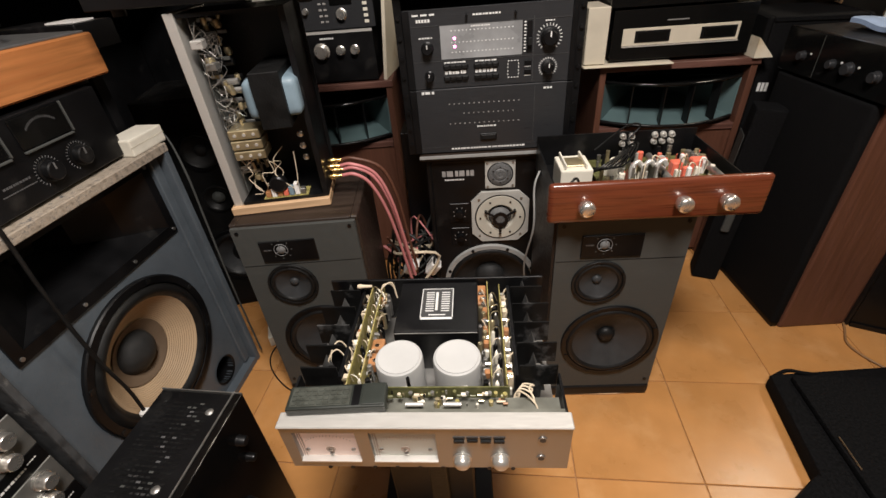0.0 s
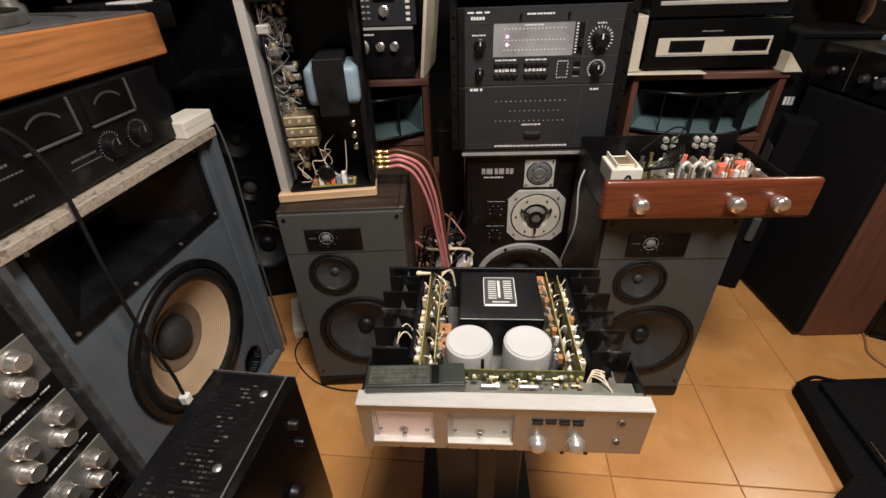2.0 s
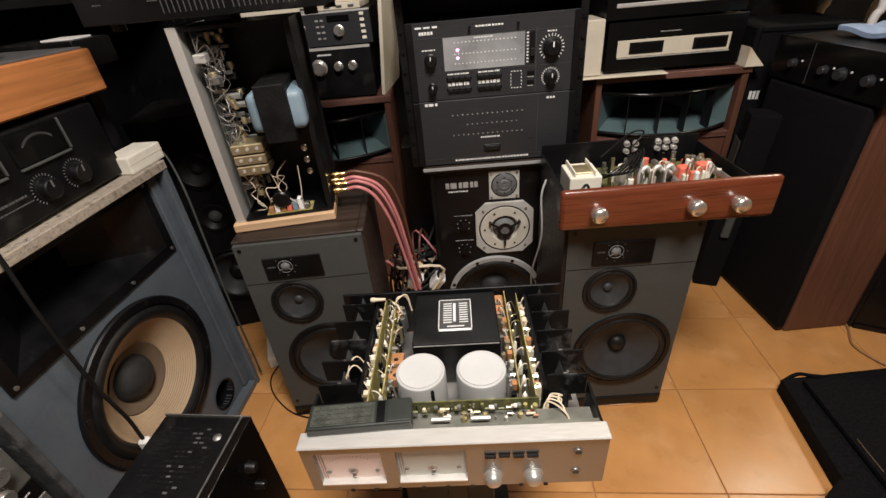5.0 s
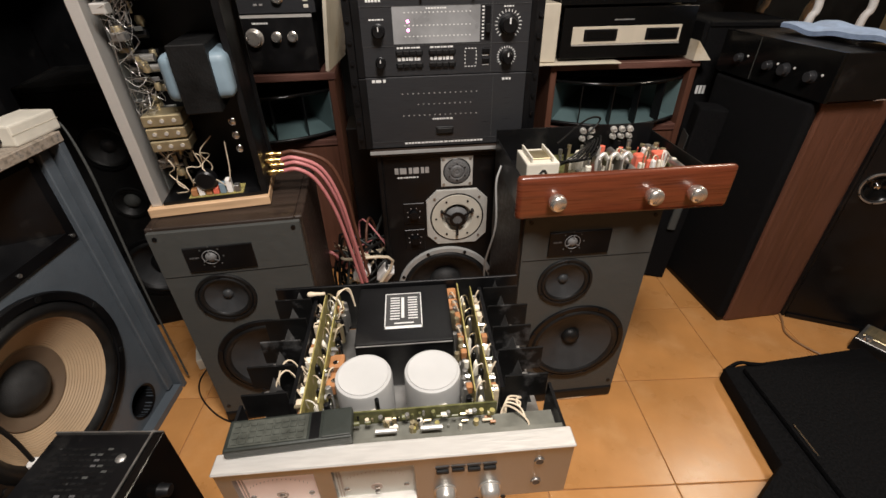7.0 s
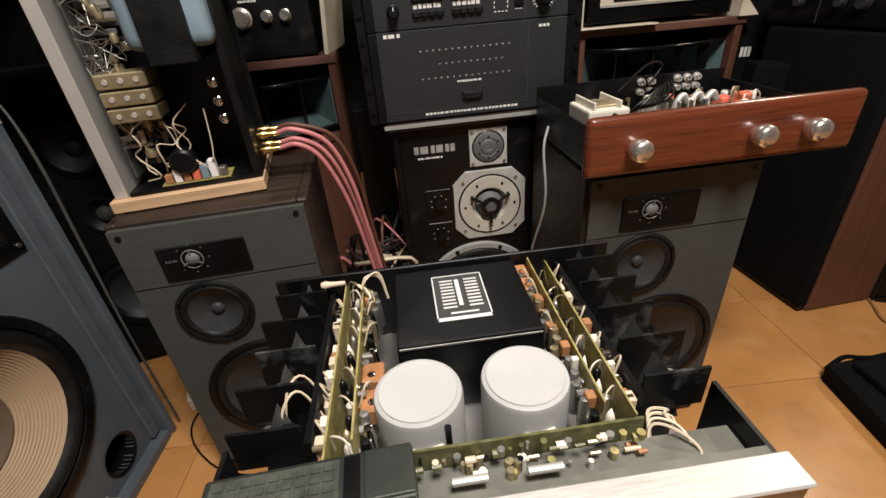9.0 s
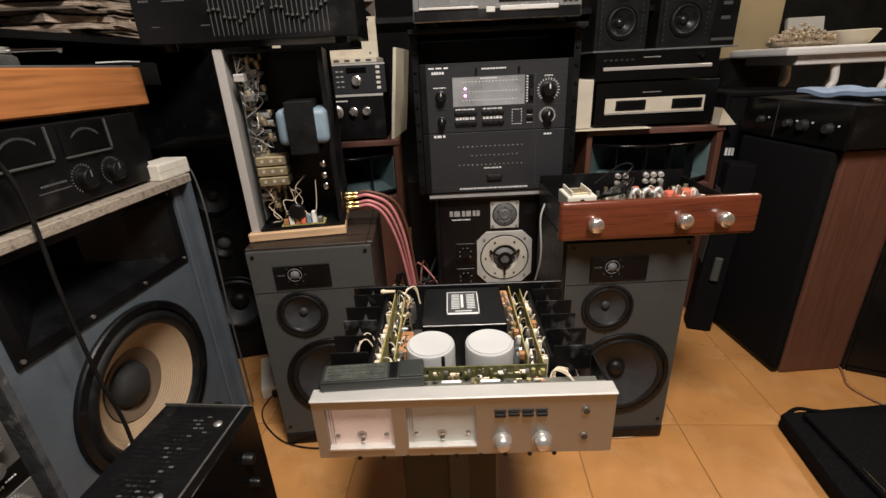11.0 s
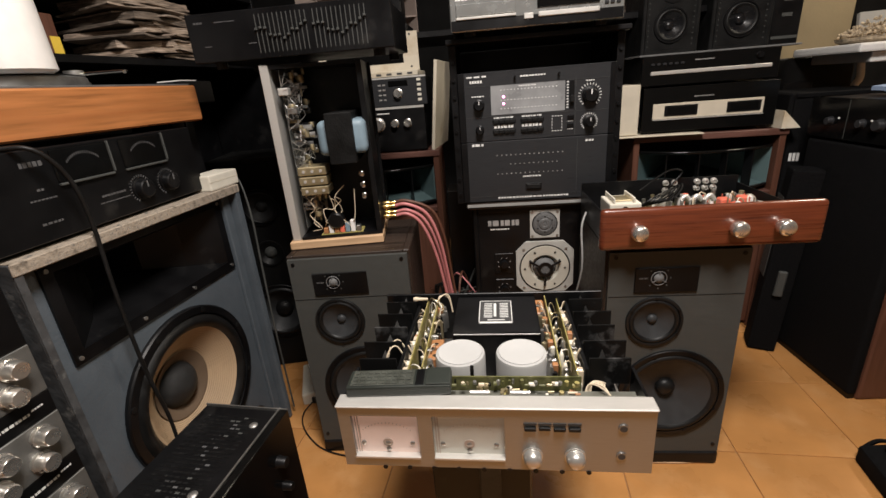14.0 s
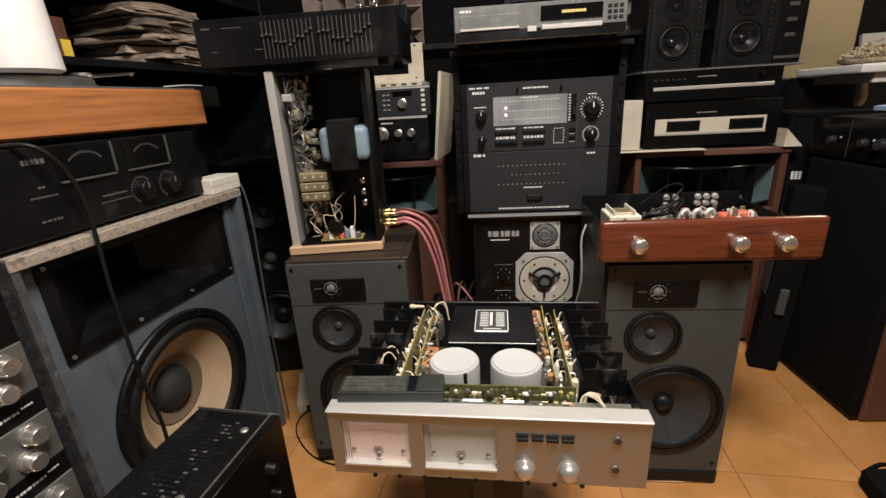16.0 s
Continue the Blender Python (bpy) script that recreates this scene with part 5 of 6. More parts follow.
def rack_power(m):
    p = thing("rack_power_amplifier", m, "black rack power amplifier with rows of level dots", "amplifier")
    w, h = 0.433, 0.18
    part("case", bx(0.003, w - 0.003, 0.0125, 0.28, 0.0, h - 0.003), BLACK, p)
    part("front_panel", bx(0, w, 0, 0.012, 0, h, 0.0015), SATIN, p, "satin black panel with pale print")
    bm = bmesh.new()
    for z, n, x0 in ((0.139, 15, 0.103), (0.112, 11, 0.142), (0.084, 15, 0.103)):
        for j in range(n):
            bx(x0 + j * 0.0135, x0 + 0.0035 + j * 0.0135, -0.0007, -0.0001, z - 0.0014, z + 0.0014, bm=bm)
    part("level_dots", bm, MARKDIM, p)
    bm = bmesh.new()
    words(0.207, 0.073, 0.055, 0.004, -0.0001, 8, bm, 4)
    words(0.05, 0.172, 0.036, 0.007, -0.0001, 3, bm, 8)
    words(0.37, 0.167, 0.024, 0.005, -0.0001, 3, bm, 9)
    words(0.21, 0.0105, 0.212, 0.0045, -0.0001, 24, bm, 10)
    part("panel_print", bm, MARK, p)
    for x0, x1 in ((0.0, 0.018), (0.419, w)):
        part("side_rail", bx(x0, x1, -0.004, -0.0005, 0.0005, h - 0.0005, 0.001), BLACK, p)
    sw = part("power_switch", bx(0.187, 0.234, -0.004, 0, 0.033, 0.052, 0.001), BLACK, p)
    part("rocker", bx(0.191, 0.23, -0.008, -0.004, 0.036, 0.049, 0.001), RUBBER, sw)
    part("divider", bx(0.335, 0.336, -0.0012, -0.0002, 0.02, h - 0.005), DARKMARK, p)
    part("lower_strip", bx(0.001, w - 0.001, -0.0012, -0.0002, 0.0165, 0.0172), DARKMARK, p)
    return p


rack_power(pose(RX0 + 0.0205, RY, 0.7055))

cd = thing("cd_player", pose(-0.069, 1.19, 1.1643, 0, 0, 1), "dark grey disc player with lit amber display", "disc player")
part("case", bx(0.002, 0.428, 0.0155, 0.29, 0.012, 0.092, 0.002), BLACK, cd)
part("front_panel", bx(0, 0.43, 0, 0.015, 0.01, 0.094, 0.002), PLAYERFACE, cd, "grey metal front panel")
part("lower_panel", bx(0.002, 0.428, -0.002, -0.0002, 0.012, 0.036), BLACK, cd)
part("disc_tray", bx(0.015, 0.165, -0.004, -0.0002, 0.045, 0.072, 0.001), PLAYERFACE, cd)
part("tray_trim", bx(0.015, 0.165, -0.006, -0.0002, 0.037, 0.043, 0.001), BRIGHT, cd)
part("eject_button", bx(0.185, 0.208, -0.005, -0.0002, 0.027, 0.04, 0.001), BRIGHT, cd)
part("wide_bar", bx(0.22, 0.37, -0.006, -0.0002, 0.029, 0.041, 0.002), BRIGHT, cd)
ds = part("display", bx(0.218, 0.37, -0.003, -0.0002, 0.05, 0.084, 0.001), SMOKE, cd, "dark display with amber digits")
part("digits", words(0.3, 0.068, 0.06, 0.0065, -0.0031, 11, seed=4), AMBER, ds)
for i in range(3):
    for j in range(3):
        part("button", bx(0.382 + i * 0.014, 0.392 + i * 0.014, -0.003, -0.0002, 0.045 + j * 0.013, 0.052 + j * 0.013, 0.001), SATIN, cd)
part("badge", words(0.03, 0.083, 0.03, 0.005, -0.0001, 4), MARK, cd)
for sx in (0.05, 0.38):
    for y in (0.03, 0.25):
        part("foot", cy((sx, y, 0), "z", 0.016, 0.0115, 14), RUBBER, cd)

td = thing("tape_deck", pose(0.0, 1.29, 1.2565, 0, 0, 0), "dark brown tape deck standing in shade on the player", "tape deck")
part("case", bx(0.06, 0.28, 0.0, 0.18, 0, 0.2, 0.003), BLACK, td)
for j in range(3):
    part("front_slot", bx(0.08, 0.26, -0.004, -0.0002, 0.02 + j * 0.045, 0.05 + j * 0.045, 0.002), VINYL, td)
part("reel_cover", bx(0.1, 0.25, -0.006, -0.0002, 0.155, 0.19, 0.002), DARKWOOD, td)
gv = thing("glass_valve", pose(0.335, 1.265, 1.2565), "clear glass valve on a steel base", "valve")
part("valve_base", lathe((0, 0, 0), "z", [(0.03, 0), (0.03, 0.012), (0.016, 0.016), (0.014, 0.02)], 24), STEEL, gv, smooth=40)
part("bulb", lathe((0, 0, 0.0205), "z", [(0.012, 0), (0.015, 0.01), (0.015, 0.045), (0.006, 0.058), (0, 0.062)], 20), GLASS, gv, smooth=60)


# ---- the veneered horn cabinets at both sides ----
def horn_cabinet(m, label):
    s = thing("horn_speaker", m, label, "loudspeaker", "pair of veneered horn loudspeakers")
    w, h, d = 0.53, 0.815, 0.36
    for x0, x1 in ((-w / 2, -w / 2 + 0.022), (w / 2 - 0.022, w / 2)):
        part("side_panel", bx(x0, x1, 0, d, 0, h - 0.0235, 0.002), WALNUT, s)
    part("top_panel", bx(-w / 2 - 0.004, w / 2 + 0.004, -0.006, d, h - 0.023, h, 0.002), WALNUTH, s)
    part("middle_rail", bx(-w / 2 + 0.0225, w / 2 - 0.0225, 0.002, d, 0.565, 0.587, 0.001), WALNUTH, s)
    part("back_panel", bx(-w / 2 + 0.0225, w / 2 - 0.0225, d - 0.02, d - 0.001, 0, h - 0.0235), BLACK, s)
    part("lower_front", bx(-w / 2 + 0.0225, w / 2 - 0.0225, 0.01, 0.03, 0.02, 0.564, 0.001), WALNUT, s, "red-brown veneered lower front")
    thing_horn(s, w / 2 - 0.03)
    return s


def thing_horn(s, hw):
    """A radial horn: curved flat-sided mouth, dark lip, teal throat floor, thin vanes."""
    n = 18
    z0, z1 = 0.607, 0.752

    def at(f, depth):
        px = -hw + 2 * hw * f
        return px * (1 - depth * 0.82), -0.085 * (1 - (2 * f - 1) ** 2) * (1 - depth) + 0.03 + depth * 0.28

    def sheet(zf):
        bm = bmesh.new()
        cols = []
        for i in range(n + 1):
            f = i / n
            cols.append([])
            for dd in (0.0, 0.25, 0.5, 0.75, 1.0):
                px, py = at(f, dd)
                cols[-1].append(bm.verts.new((px, py, zf(dd))))
        for a, b in zip(cols, cols[1:]):
            for k in range(4):
                bm.faces.new([a[k], a[k + 1], b[k + 1], b[k]])
        r = bmesh.ops.extrude_face_region(bm, geom=bm.faces[:])
        bmesh.ops.translate(bm, vec=(0, 0, -0.004), verts=[g for g in r["geom"] if isinstance(g, bmesh.types.BMVert)])
        return bm

    zm = (z0 + z1) / 2
    h = part("horn", sheet(lambda d: z0 + (zm - 0.02 - z0) * d ** 0.8), TEAL, s, "teal radial horn with black curved lip", smooth=50)
    part("upper_flare", sheet(lambda d: z1 - (z1 - zm - 0.02) * d ** 0.8), BLACK, h, smooth=50)
    lip = [at(k / 12, 0.0) for k in range(13)]
    part("lip", tube([(x, y, z1) for x, y in lip], 0.006, 8), SMOKE, h, smooth=60)
    part("lip", tube([(x, y, z0) for x, y in lip], 0.006, 8), BLACK, h, smooth=60)
    for f in (0.18, 0.4, 0.6, 0.82):
        bm = bmesh.new()
        vs = []
        for dd in (0.0, 0.05, 0.1):
            px, py = at(f, dd)
            vs.append((bm.verts.new((px, py, z0 + (zm - 0.02 - z0) * dd ** 0.8)), bm.verts.new((px, py, z1 - (z1 - zm - 0.02) * dd ** 0.8))))
        for a, b in zip(vs, vs[1:]):
            bm.faces.new([a[0], b[0], b[1], a[1]])
        r = bmesh.ops.extrude_face_region(bm, geom=bm.faces[:])
        bmesh.ops.translate(bm, vec=(0.004, 0, 0), verts=[g for g in r["geom"] if isinstance(g, bmesh.types.BMVert)])
        part("vane", bm, BLACK, h)
    for sx in (-1, 1):
        px, py = at(0 if sx < 0 else 1, 0)
        bm = bmesh.new()
        a = [bm.verts.new(v) for v in ((px, py, z0), (px * 0.18, 0.3, zm - 0.02), (px * 0.18, 0.3, zm + 0.02), (px, py, z1))]
        bm.faces.new(a)
        r = bmesh.ops.extrude_face_region(bm, geom=bm.faces[:])
        bmesh.ops.translate(bm, vec=(sx * 0.004, 0, 0), verts=[g for g in r["geom"] if isinstance(g, bmesh.types.BMVert)])
        part("side_flare", bm, TEAL, h)
    return h


horn_cabinet(pose(0.832, 1.685, 0, 0, 0, -2), "red-brown horn loudspeaker with teal horn under stacked units")
horn_cabinet(pose(-0.442, 1.69, 0, 0, 0, 2), "red-brown horn loudspeaker with teal horn under preamplifiers")

lp = thing("knob_preamplifier", pose(-0.6, 1.7, 0.8155, 0, 0, 0), "black preamplifier with large silver knobs", "preamplifier")
part("case", bx(0.003, 0.377, 0.0125, 0.28, 0.008, 0.172, 0.002), BLACK, lp)
part("front_panel", bx(0, 0.38, 0, 0.012, 0.006, 0.174, 0.002), BLACK, lp)
for x, r in ((0.195, 0.024), (0.262, 0.014), (0.312, 0.014), (0.13, 0.012), (0.08, 0.012)):
    knob(lp, x, 0.11, 0, r, 0.022, KNOBM)
part("panel_print", words(0.22, 0.15, 0.05, 0.005, -0.0001, 7), MARK, lp)
part("lower_trim", bx(0.0, 0.38, -0.002, -0.0002, 0.165, 0.1735), BRIGHT, lp)
for sx in (0.04, 0.34):
    for y in (0.04, 0.24):
        part("foot", cy((sx, y, 0), "z", 0.014, 0.0085, 12), RUBBER, lp)

tn = thing("digital_tuner", pose(-0.607, 1.71, 0.99, 0, 0, 1), "grey tuner with keypad buttons and silver knobs", "tuner")
part("case", bx(0.003, 0.397, 0.0125, 0.28, 0, 0.104, 0.002), BLACK, tn)
part("front_panel", bx(0, 0.4, 0, 0.012, 0.0, 0.106, 0.002), SATIN, tn)
knob(tn, 0.29, 0.045, 0, 0.016, 0.02, KNOBM)
for x in (0.13, 0.17):
    knob(tn, x, 0.06, 0, 0.009, 0.018, STEEL)
for i in range(2):
    for j in range(4):
        part("key", bx(0.215 + i * 0.017, 0.226 + i * 0.017, -0.003, -0.0002, 0.022 + j * 0.018, 0.028 + j * 0.018, 0.001), MARKDIM, tn)
for j in range(5):
    part("key", bx(0.365, 0.38, -0.003, -0.0002, 0.014 + j * 0.018, 0.024 + j * 0.018, 0.001), IVORY, tn)
part("display", bx(0.255, 0.33, -0.002, -0.0002, 0.072, 0.092, 0.001), SMOKE, tn)
part("top_strip", bx(0.0, 0.4, -0.002, -0.0002, 0.1, 0.106), BRIGHT, tn)

ch = thing("cream_chassis", pose(-0.635, 1.74, 1.0965, 0, 0, 0), "cream-painted empty chassis frame with screw holes", "chassis")
part("tray", bx(0.0, 0.4, -0.02, 0.22, 0, 0.02, 0.002), CREAM, ch)
fp = part("upright_plate", panel(0.0, 0.4, 0.0205, 0.16, 0.05, 0.006, (), [(0.03, 0.34, 0.05, 0.14)]), CREAM, ch)
for x in (0.012, 0.37):
    for z in (0.035, 0.15):
        part("screw_hole", cy((x, 0.05, z), "-y", 0.004, 0.0015, 10), DARKMARK, fp)
for j in range(5):
    part("slot", bx(0.2 + j * 0.04, 0.22 + j * 0.04, -0.0215, -0.0205, 0.006, 0.013), DARKMARK, ch)

sp = thing("beige_side_board", pose(-0.198, 1.71, 0.8155, 0, 6, -6), "beige board standing on edge beside the rack", "board")
part("board", bx(-0.006, 0.006, 0, 0.3, 0, 0.33, 0.001), CREAM, sp)


# ---- multicell horns and valve amplifier on a high shelf behind ----
def multicell(m, nx, nz, w, h, label):
    s = thing("multicell_horn", m, label, "horn", "cream multicell horns")
    for i in range(nx):
        for j in range(nz):
            x0, x1 = -w / 2 + w * i / nx, -w / 2 + w * (i + 1) / nx
            z0, z1 = h * j / nz, h * (j + 1) / nz
            bend = ((x0 + x1) / w) ** 2 * 0.09
            cx, cz = (x0 + x1) / 2 * 0.45, h / 2 + ((z0 + z1) / 2 - h / 2) * 0.4
            bm = bmesh.new()
            e = 0.003
            fr = [(x0 + e, z0 + e), (x1 - e, z0 + e), (x1 - e, z1 - e), (x0 + e, z1 - e)]
            out = [(x0, z0), (x1, z0), (x1, z1), (x0, z1)]
            A = [bm.verts.new((x, bend, z)) for x, z in fr]
            B = [bm.verts.new((x, bend, z)) for x, z in out]
            C = [bm.verts.new((cx + dx, 0.22, cz + dz)) for dx, dz in ((-0.012, -0.012), (0.012, -0.012), (0.012, 0.012), (-0.012, 0.012))]
            D = [bm.verts.new((cx + dx, 0.222, cz + dz)) for dx, dz in ((-0.016, -0.016), (0.016, -0.016), (0.016, 0.016), (-0.016, 0.016))]
            for P, Q in ((A, B), (A, C), (B, D)):
                for k in range(4):
                    bm.faces.new([P[k], P[(k + 1) % 4], Q[(k + 1) % 4], Q[k]])
            bm.faces.new(D)
            part("cell", bm, HORNCREAM, s)
    return s


hs = thing("high_shelf", pose(-0.85, 1.86, 0), "black high shelf carrying the horns and valve amplifier", "shelf")
part("board", bx(0, 1.7, 0, 0.45, 1.235, 1.258, 0.002), BLACK, hs)
for x in (0.0, 1.665):
    part("post", bx(x, x + 0.035, 0.3, 0.44, 0, 1.2345, 0.002), BLACK, hs)
multicell(pose(-0.545, 2.08, 1.2585), 5, 3, 0.55, 0.285, "cream multicell horn behind the valve amplifier")
multicell(pose(0.47, 2.03, 1.2585), 4, 4, 0.42, 0.34, "cream multicell horn behind the small monitors")
va = thing("valve_amplifier", pose(-0.47, 1.87, 1.2585), "small brown and black valve amplifier with glass valves", "amplifier")
part("chassis", bx(-0.17, 0.19, 0, 0.18, 0, 0.035, 0.003), BLACK, va)
part("transformer", bx(-0.15, -0.01, 0.01, 0.12, 0.0355, 0.14, 0.006), WALNUT, va)
part("transformer", bx(0.0, 0.17, 0.01, 0.12, 0.0355, 0.15, 0.004), BLACK, va)
for x in (-0.05, 0.01):
    part("valve", lathe((x, 0.145, 0.0355), "z", [(0.014, 0), (0.019, 0.02), (0.019, 0.2), (0.009, 0.222), (0, 0.226)], 20), GLASS, va, smooth=60)


# ---- wooden-fronted open amplifier on the right loudspeaker ----
def wooden_amplifier(m):
    a = thing("wooden_front_amplifier", m, "open amplifier with lacquered mahogany front and chrome knobs", "amplifier")
    w = 0.47
    fp = part("front_panel", bx(-w / 2, w / 2, 0, 0.02, 0.002, 0.1, 0.012, seg=3), MAHOG, a, "glossy mahogany front board", smooth=45)
    for x in (-0.155, 0.051, 0.144):
        k = part("knob", lathe((x, 0, 0.048), "-y", [(0.013, 0), (0.0155, 0.004), (0.018, 0.012), (0.018, 0.022), (0.015, 0.028), (0.009, 0.0295), (0, 0.03)], 32), KNOBM, a, "polished chrome knob", smooth=50)
    ch = part("chassis", bx(-0.215, 0.205, 0.0205, 0.3, 0.004, 0.012), BLACK, a)
    part("side_wall", bx(-0.215, -0.212, 0.0205, 0.3, 0.0125, 0.075), BLACK, ch)
    part("side_wall", bx(0.202, 0.205, 0.0205, 0.3, 0.0125, 0.075), BLACK, ch)
    part("rear_panel", bx(-0.215, 0.205, 0.3005, 0.305, 0.004, 0.095), BLACK, a, "black rear panel with sockets")
    for x, z in ((0.012, 0.064), (0.035, 0.064), (0.012, 0.084), (0.035, 0.084), (0.095, 0.084), (0.117, 0.084), (0.139, 0.084), (0.095, 0.066), (0.117, 0.066), (0.139, 0.066)):
        part("phono_socket", lathe((x, 0.3, z), "-y", [(0.008, 0), (0.008, 0.006), (0.0055, 0.007), (0.0055, 0.014), (0.0028, 0.014), (0.0028, 0.006), (0, 0.006)], 14), BRIGHT, a, smooth=40)
    t = part("transformer", bx(-0.19, -0.115, 0.1, 0.19, 0.0125, 0.085, 0.004, seg=2), IVORY, a, "ivory mains transformer")
    for x in (-0.178, -0.131):
        part("clip", bx(x - 0.002, x + 0.002, 0.104, 0.186, 0.0852, 0.098, 0.001), IVORY, t)
    part("coil_window", bx(-0.175, -0.13, 0.12, 0.17, 0.0855, 0.089, 0.002), BRASS, t)
    b = part("circuit_board", bx(-0.09, 0.195, 0.04, 0.27, 0.03, 0.033), GREENPCB, a, "green circuit board")
    rn = random.Random(33)
    for j in range(4):
        part("heat_sink", bx(-0.05 + j * 0.025, -0.045 + j * 0.025, 0.1, 0.14, 0.0335, 0.085, 0.001), STEEL, b)
    for x, y in ((0.08, 0.13), (0.13, 0.14)):
        part("relay", bx(x, x + 0.024, y, y + 0.026, 0.0335, 0.076, 0.003), RED, b, "coral red relay")
        part("label", bx(x + 0.004, x + 0.016, y - 0.012, y - 0.0005, 0.0335, 0.062, 0.001), IVORY, b)
    for j in range(70):
        x, y = rn.uniform(-0.085, 0.19), rn.uniform(0.05, 0.26)
        part("small_capacitor", cy((x, y, 0.0335), "z", rn.uniform(0.003, 0.008), rn.uniform(0.015, 0.04), 12), rn.choice((BLACK, BRIGHT, STEEL, IVORY, RED, BRASS)), b)
    for j in range(3):
        fin = tube([(-0.02 + 0.028 * j, 0.11, 0.034), (-0.024 + 0.028 * j, 0.112, 0.075), (-0.012 + 0.028 * j, 0.114, 0.092), (0.0 + 0.028 * j, 0.116, 0.08)], 0.006, 8, None, 5)
        part("curved_heat_sink", fin, BRIGHT, b, "bright curved heat sink", smooth=60)
    part("clear_relay", lathe((-0.055, 0.14, 0.0335), "z", [(0.014, 0), (0.014, 0.05), (0.011, 0.058), (0, 0.06)], 20), IVORY, b, smooth=40)
    for x, y in ((0.065, 0.17), (0.115, 0.19), (0.155, 0.165), (0.1, 0.115)):
        part("film_capacitor", bx(x, x + 0.02, y, y + 0.012, 0.0335, 0.07, 0.002), RED, b, "coral red capacitor")
        part("clear_cover", bx(x + 0.003, x + 0.012, y - 0.014, y - 0.002, 0.0335, 0.075, 0.002), WHITE, b)
    for x in (0.06, 0.175):
        part("coupling_tube", cy((x, 0.06, 0.055), "y", 0.008, 0.17, 12), STEEL, b)
    bm = bmesh.new()
    for j in range(6):
        tube([(-0.12, 0.14 + 0.01 * j, 0.05), (-0.1 + 0.01 * j, 0.1, 0.09), (-0.04 + 0.012 * j, 0.15 + 0.012 * j, 0.1), (0.0, 0.25, 0.07)], 0.0022, 5, bm, 4)
    tube([(-0.2, 0.03, 0.05), (-0.17, 0.05, 0.09), (-0.15, 0.07, 0.06)], 0.003, 6, bm, 4)
    for k in range(9):
        x, y = -0.04 + rn.random() * 0.2, 0.06 + rn.random() * 0.09
        part("lead_wire", tube([(x, y, 0.034), (x + rn.uniform(-0.01, 0.01), y + 0.01, 0.075 + rn.random() * 0.02), (x + rn.uniform(0.01, 0.03), y + 0.02, 0.07), (x + 0.025, y + 0.03, 0.034)], 0.0016, 5), rn.choice((WIRE, WIRE, IVORY, BRASS)), b, smooth=60)
    part("wire_tangle", bm, RUBBER, a, smooth=60)
    part("wire_loop", tube([(0.02, 0.28, 0.08), (0.05, 0.29, 0.115), (0.0, 0.26, 0.125), (-0.09, 0.2, 0.09)], 0.0025, 6), RUBBER, a, smooth=60)
    for x in (-0.17, 0.16):
        for y in (0.05, 0.26):
            part("foot", cy((x, y, -0.01), "z", 0.013, 0.0142, 12), RUBBER, a)
    return a


wooden_amplifier(pose(0.489, 0.903, 0.6655, 0, 0, 0))
c = thing("speaker_cable", Matrix.Identity(4), "grey cable hanging behind the wooden-fronted amplifier", "cable")
part("sleeve", tube([(0.27, 1.12, 0.7), (0.255, 1.1, 0.66), (0.255, 1.08, 0.55), (0.24, 1.12, 0.4), (0.25, 1.15, 0.25), (0.24, 1.18, 0.01)], 0.0028, 8), PALERING, c, smooth=60)
c = thing("floor_cable", Matrix.Identity(4), "beige speaker cable lying on the tiles round the loudspeaker foot", "cable")
part("sleeve", tube([(0.3, 0.95, 0.004), (0.42, 0.945, 0.004), (0.54, 0.945, 0.004), (0.62, 0.965, 0.004), (0.645, 1.1, 0.004), (0.61, 1.28, 0.004)], 0.0032, 8), PINE, c, smooth=60)
c = thing("mains_cable", Matrix.Identity(4), "thin black cable lying on the tiles", "cable")
part("sleeve", tube([(-0.655, 1.22, 0.006), (-0.67, 1.15, 0.006), (-0.65, 1.09, 0.005), (-0.6, 1.03, 0.005), (-0.54, 0.985, 0.005), (-0.46, 0.96, 0.005), (-0.36, 0.955, 0.005)], 0.0024, 8), RUBBER, c, smooth=60)
part("plug", bx(-0.66, -0.6, 1.2, 1.24, 0.0, 0.03, 0.006), RUBBER, c)
pw = thing("power_strip", pose(-0.68, 1.26, 0, 0, 0, 20), "ivory power strip on the floor in shade", "power strip")
part("body", bx(-0.03, 0.03, -0.06, 0.14, 0, 0.045, 0.006, seg=2), IVORY, pw)
c = thing("brown_floor_cable", Matrix.Identity(4), "brown cable running over the tiles to the dark cabinets", "cable")
part("sleeve", tube([(1.4, 1.24, 0.006), (1.37, 1.18, 0.006), (1.335, 1.12, 0.006), (1.345, 1.06, 0.006), (1.38, 1.0, 0.006)], 0.0035, 8), CORDTAN, c, smooth=60)
rn = random.Random(3)
for k in range(16):
    c = thing("loose_cable", Matrix.Identity(4), "tangled loose cable heaped behind the loudspeakers", "cable", "heap of cables")
    p = [Vector((-0.12 + rn.uniform(-0.1, 0.1), 1.3 + rn.uniform(-0.08, 0.16), 0.25 + rn.uniform(-0.2, 0.18))) for _ in range(6)]
    p.append(Vector((p[-1].x, p[-1].y, 0.005)))
    part("sleeve", tube(p, rn.choice((0.003, 0.004, 0.005)), 6, None, 5), rn.choice((PINK, RUBBER, RUBBER, RUBBER, WALNUT, GREYBAF, WIRE)), c, smooth=60)
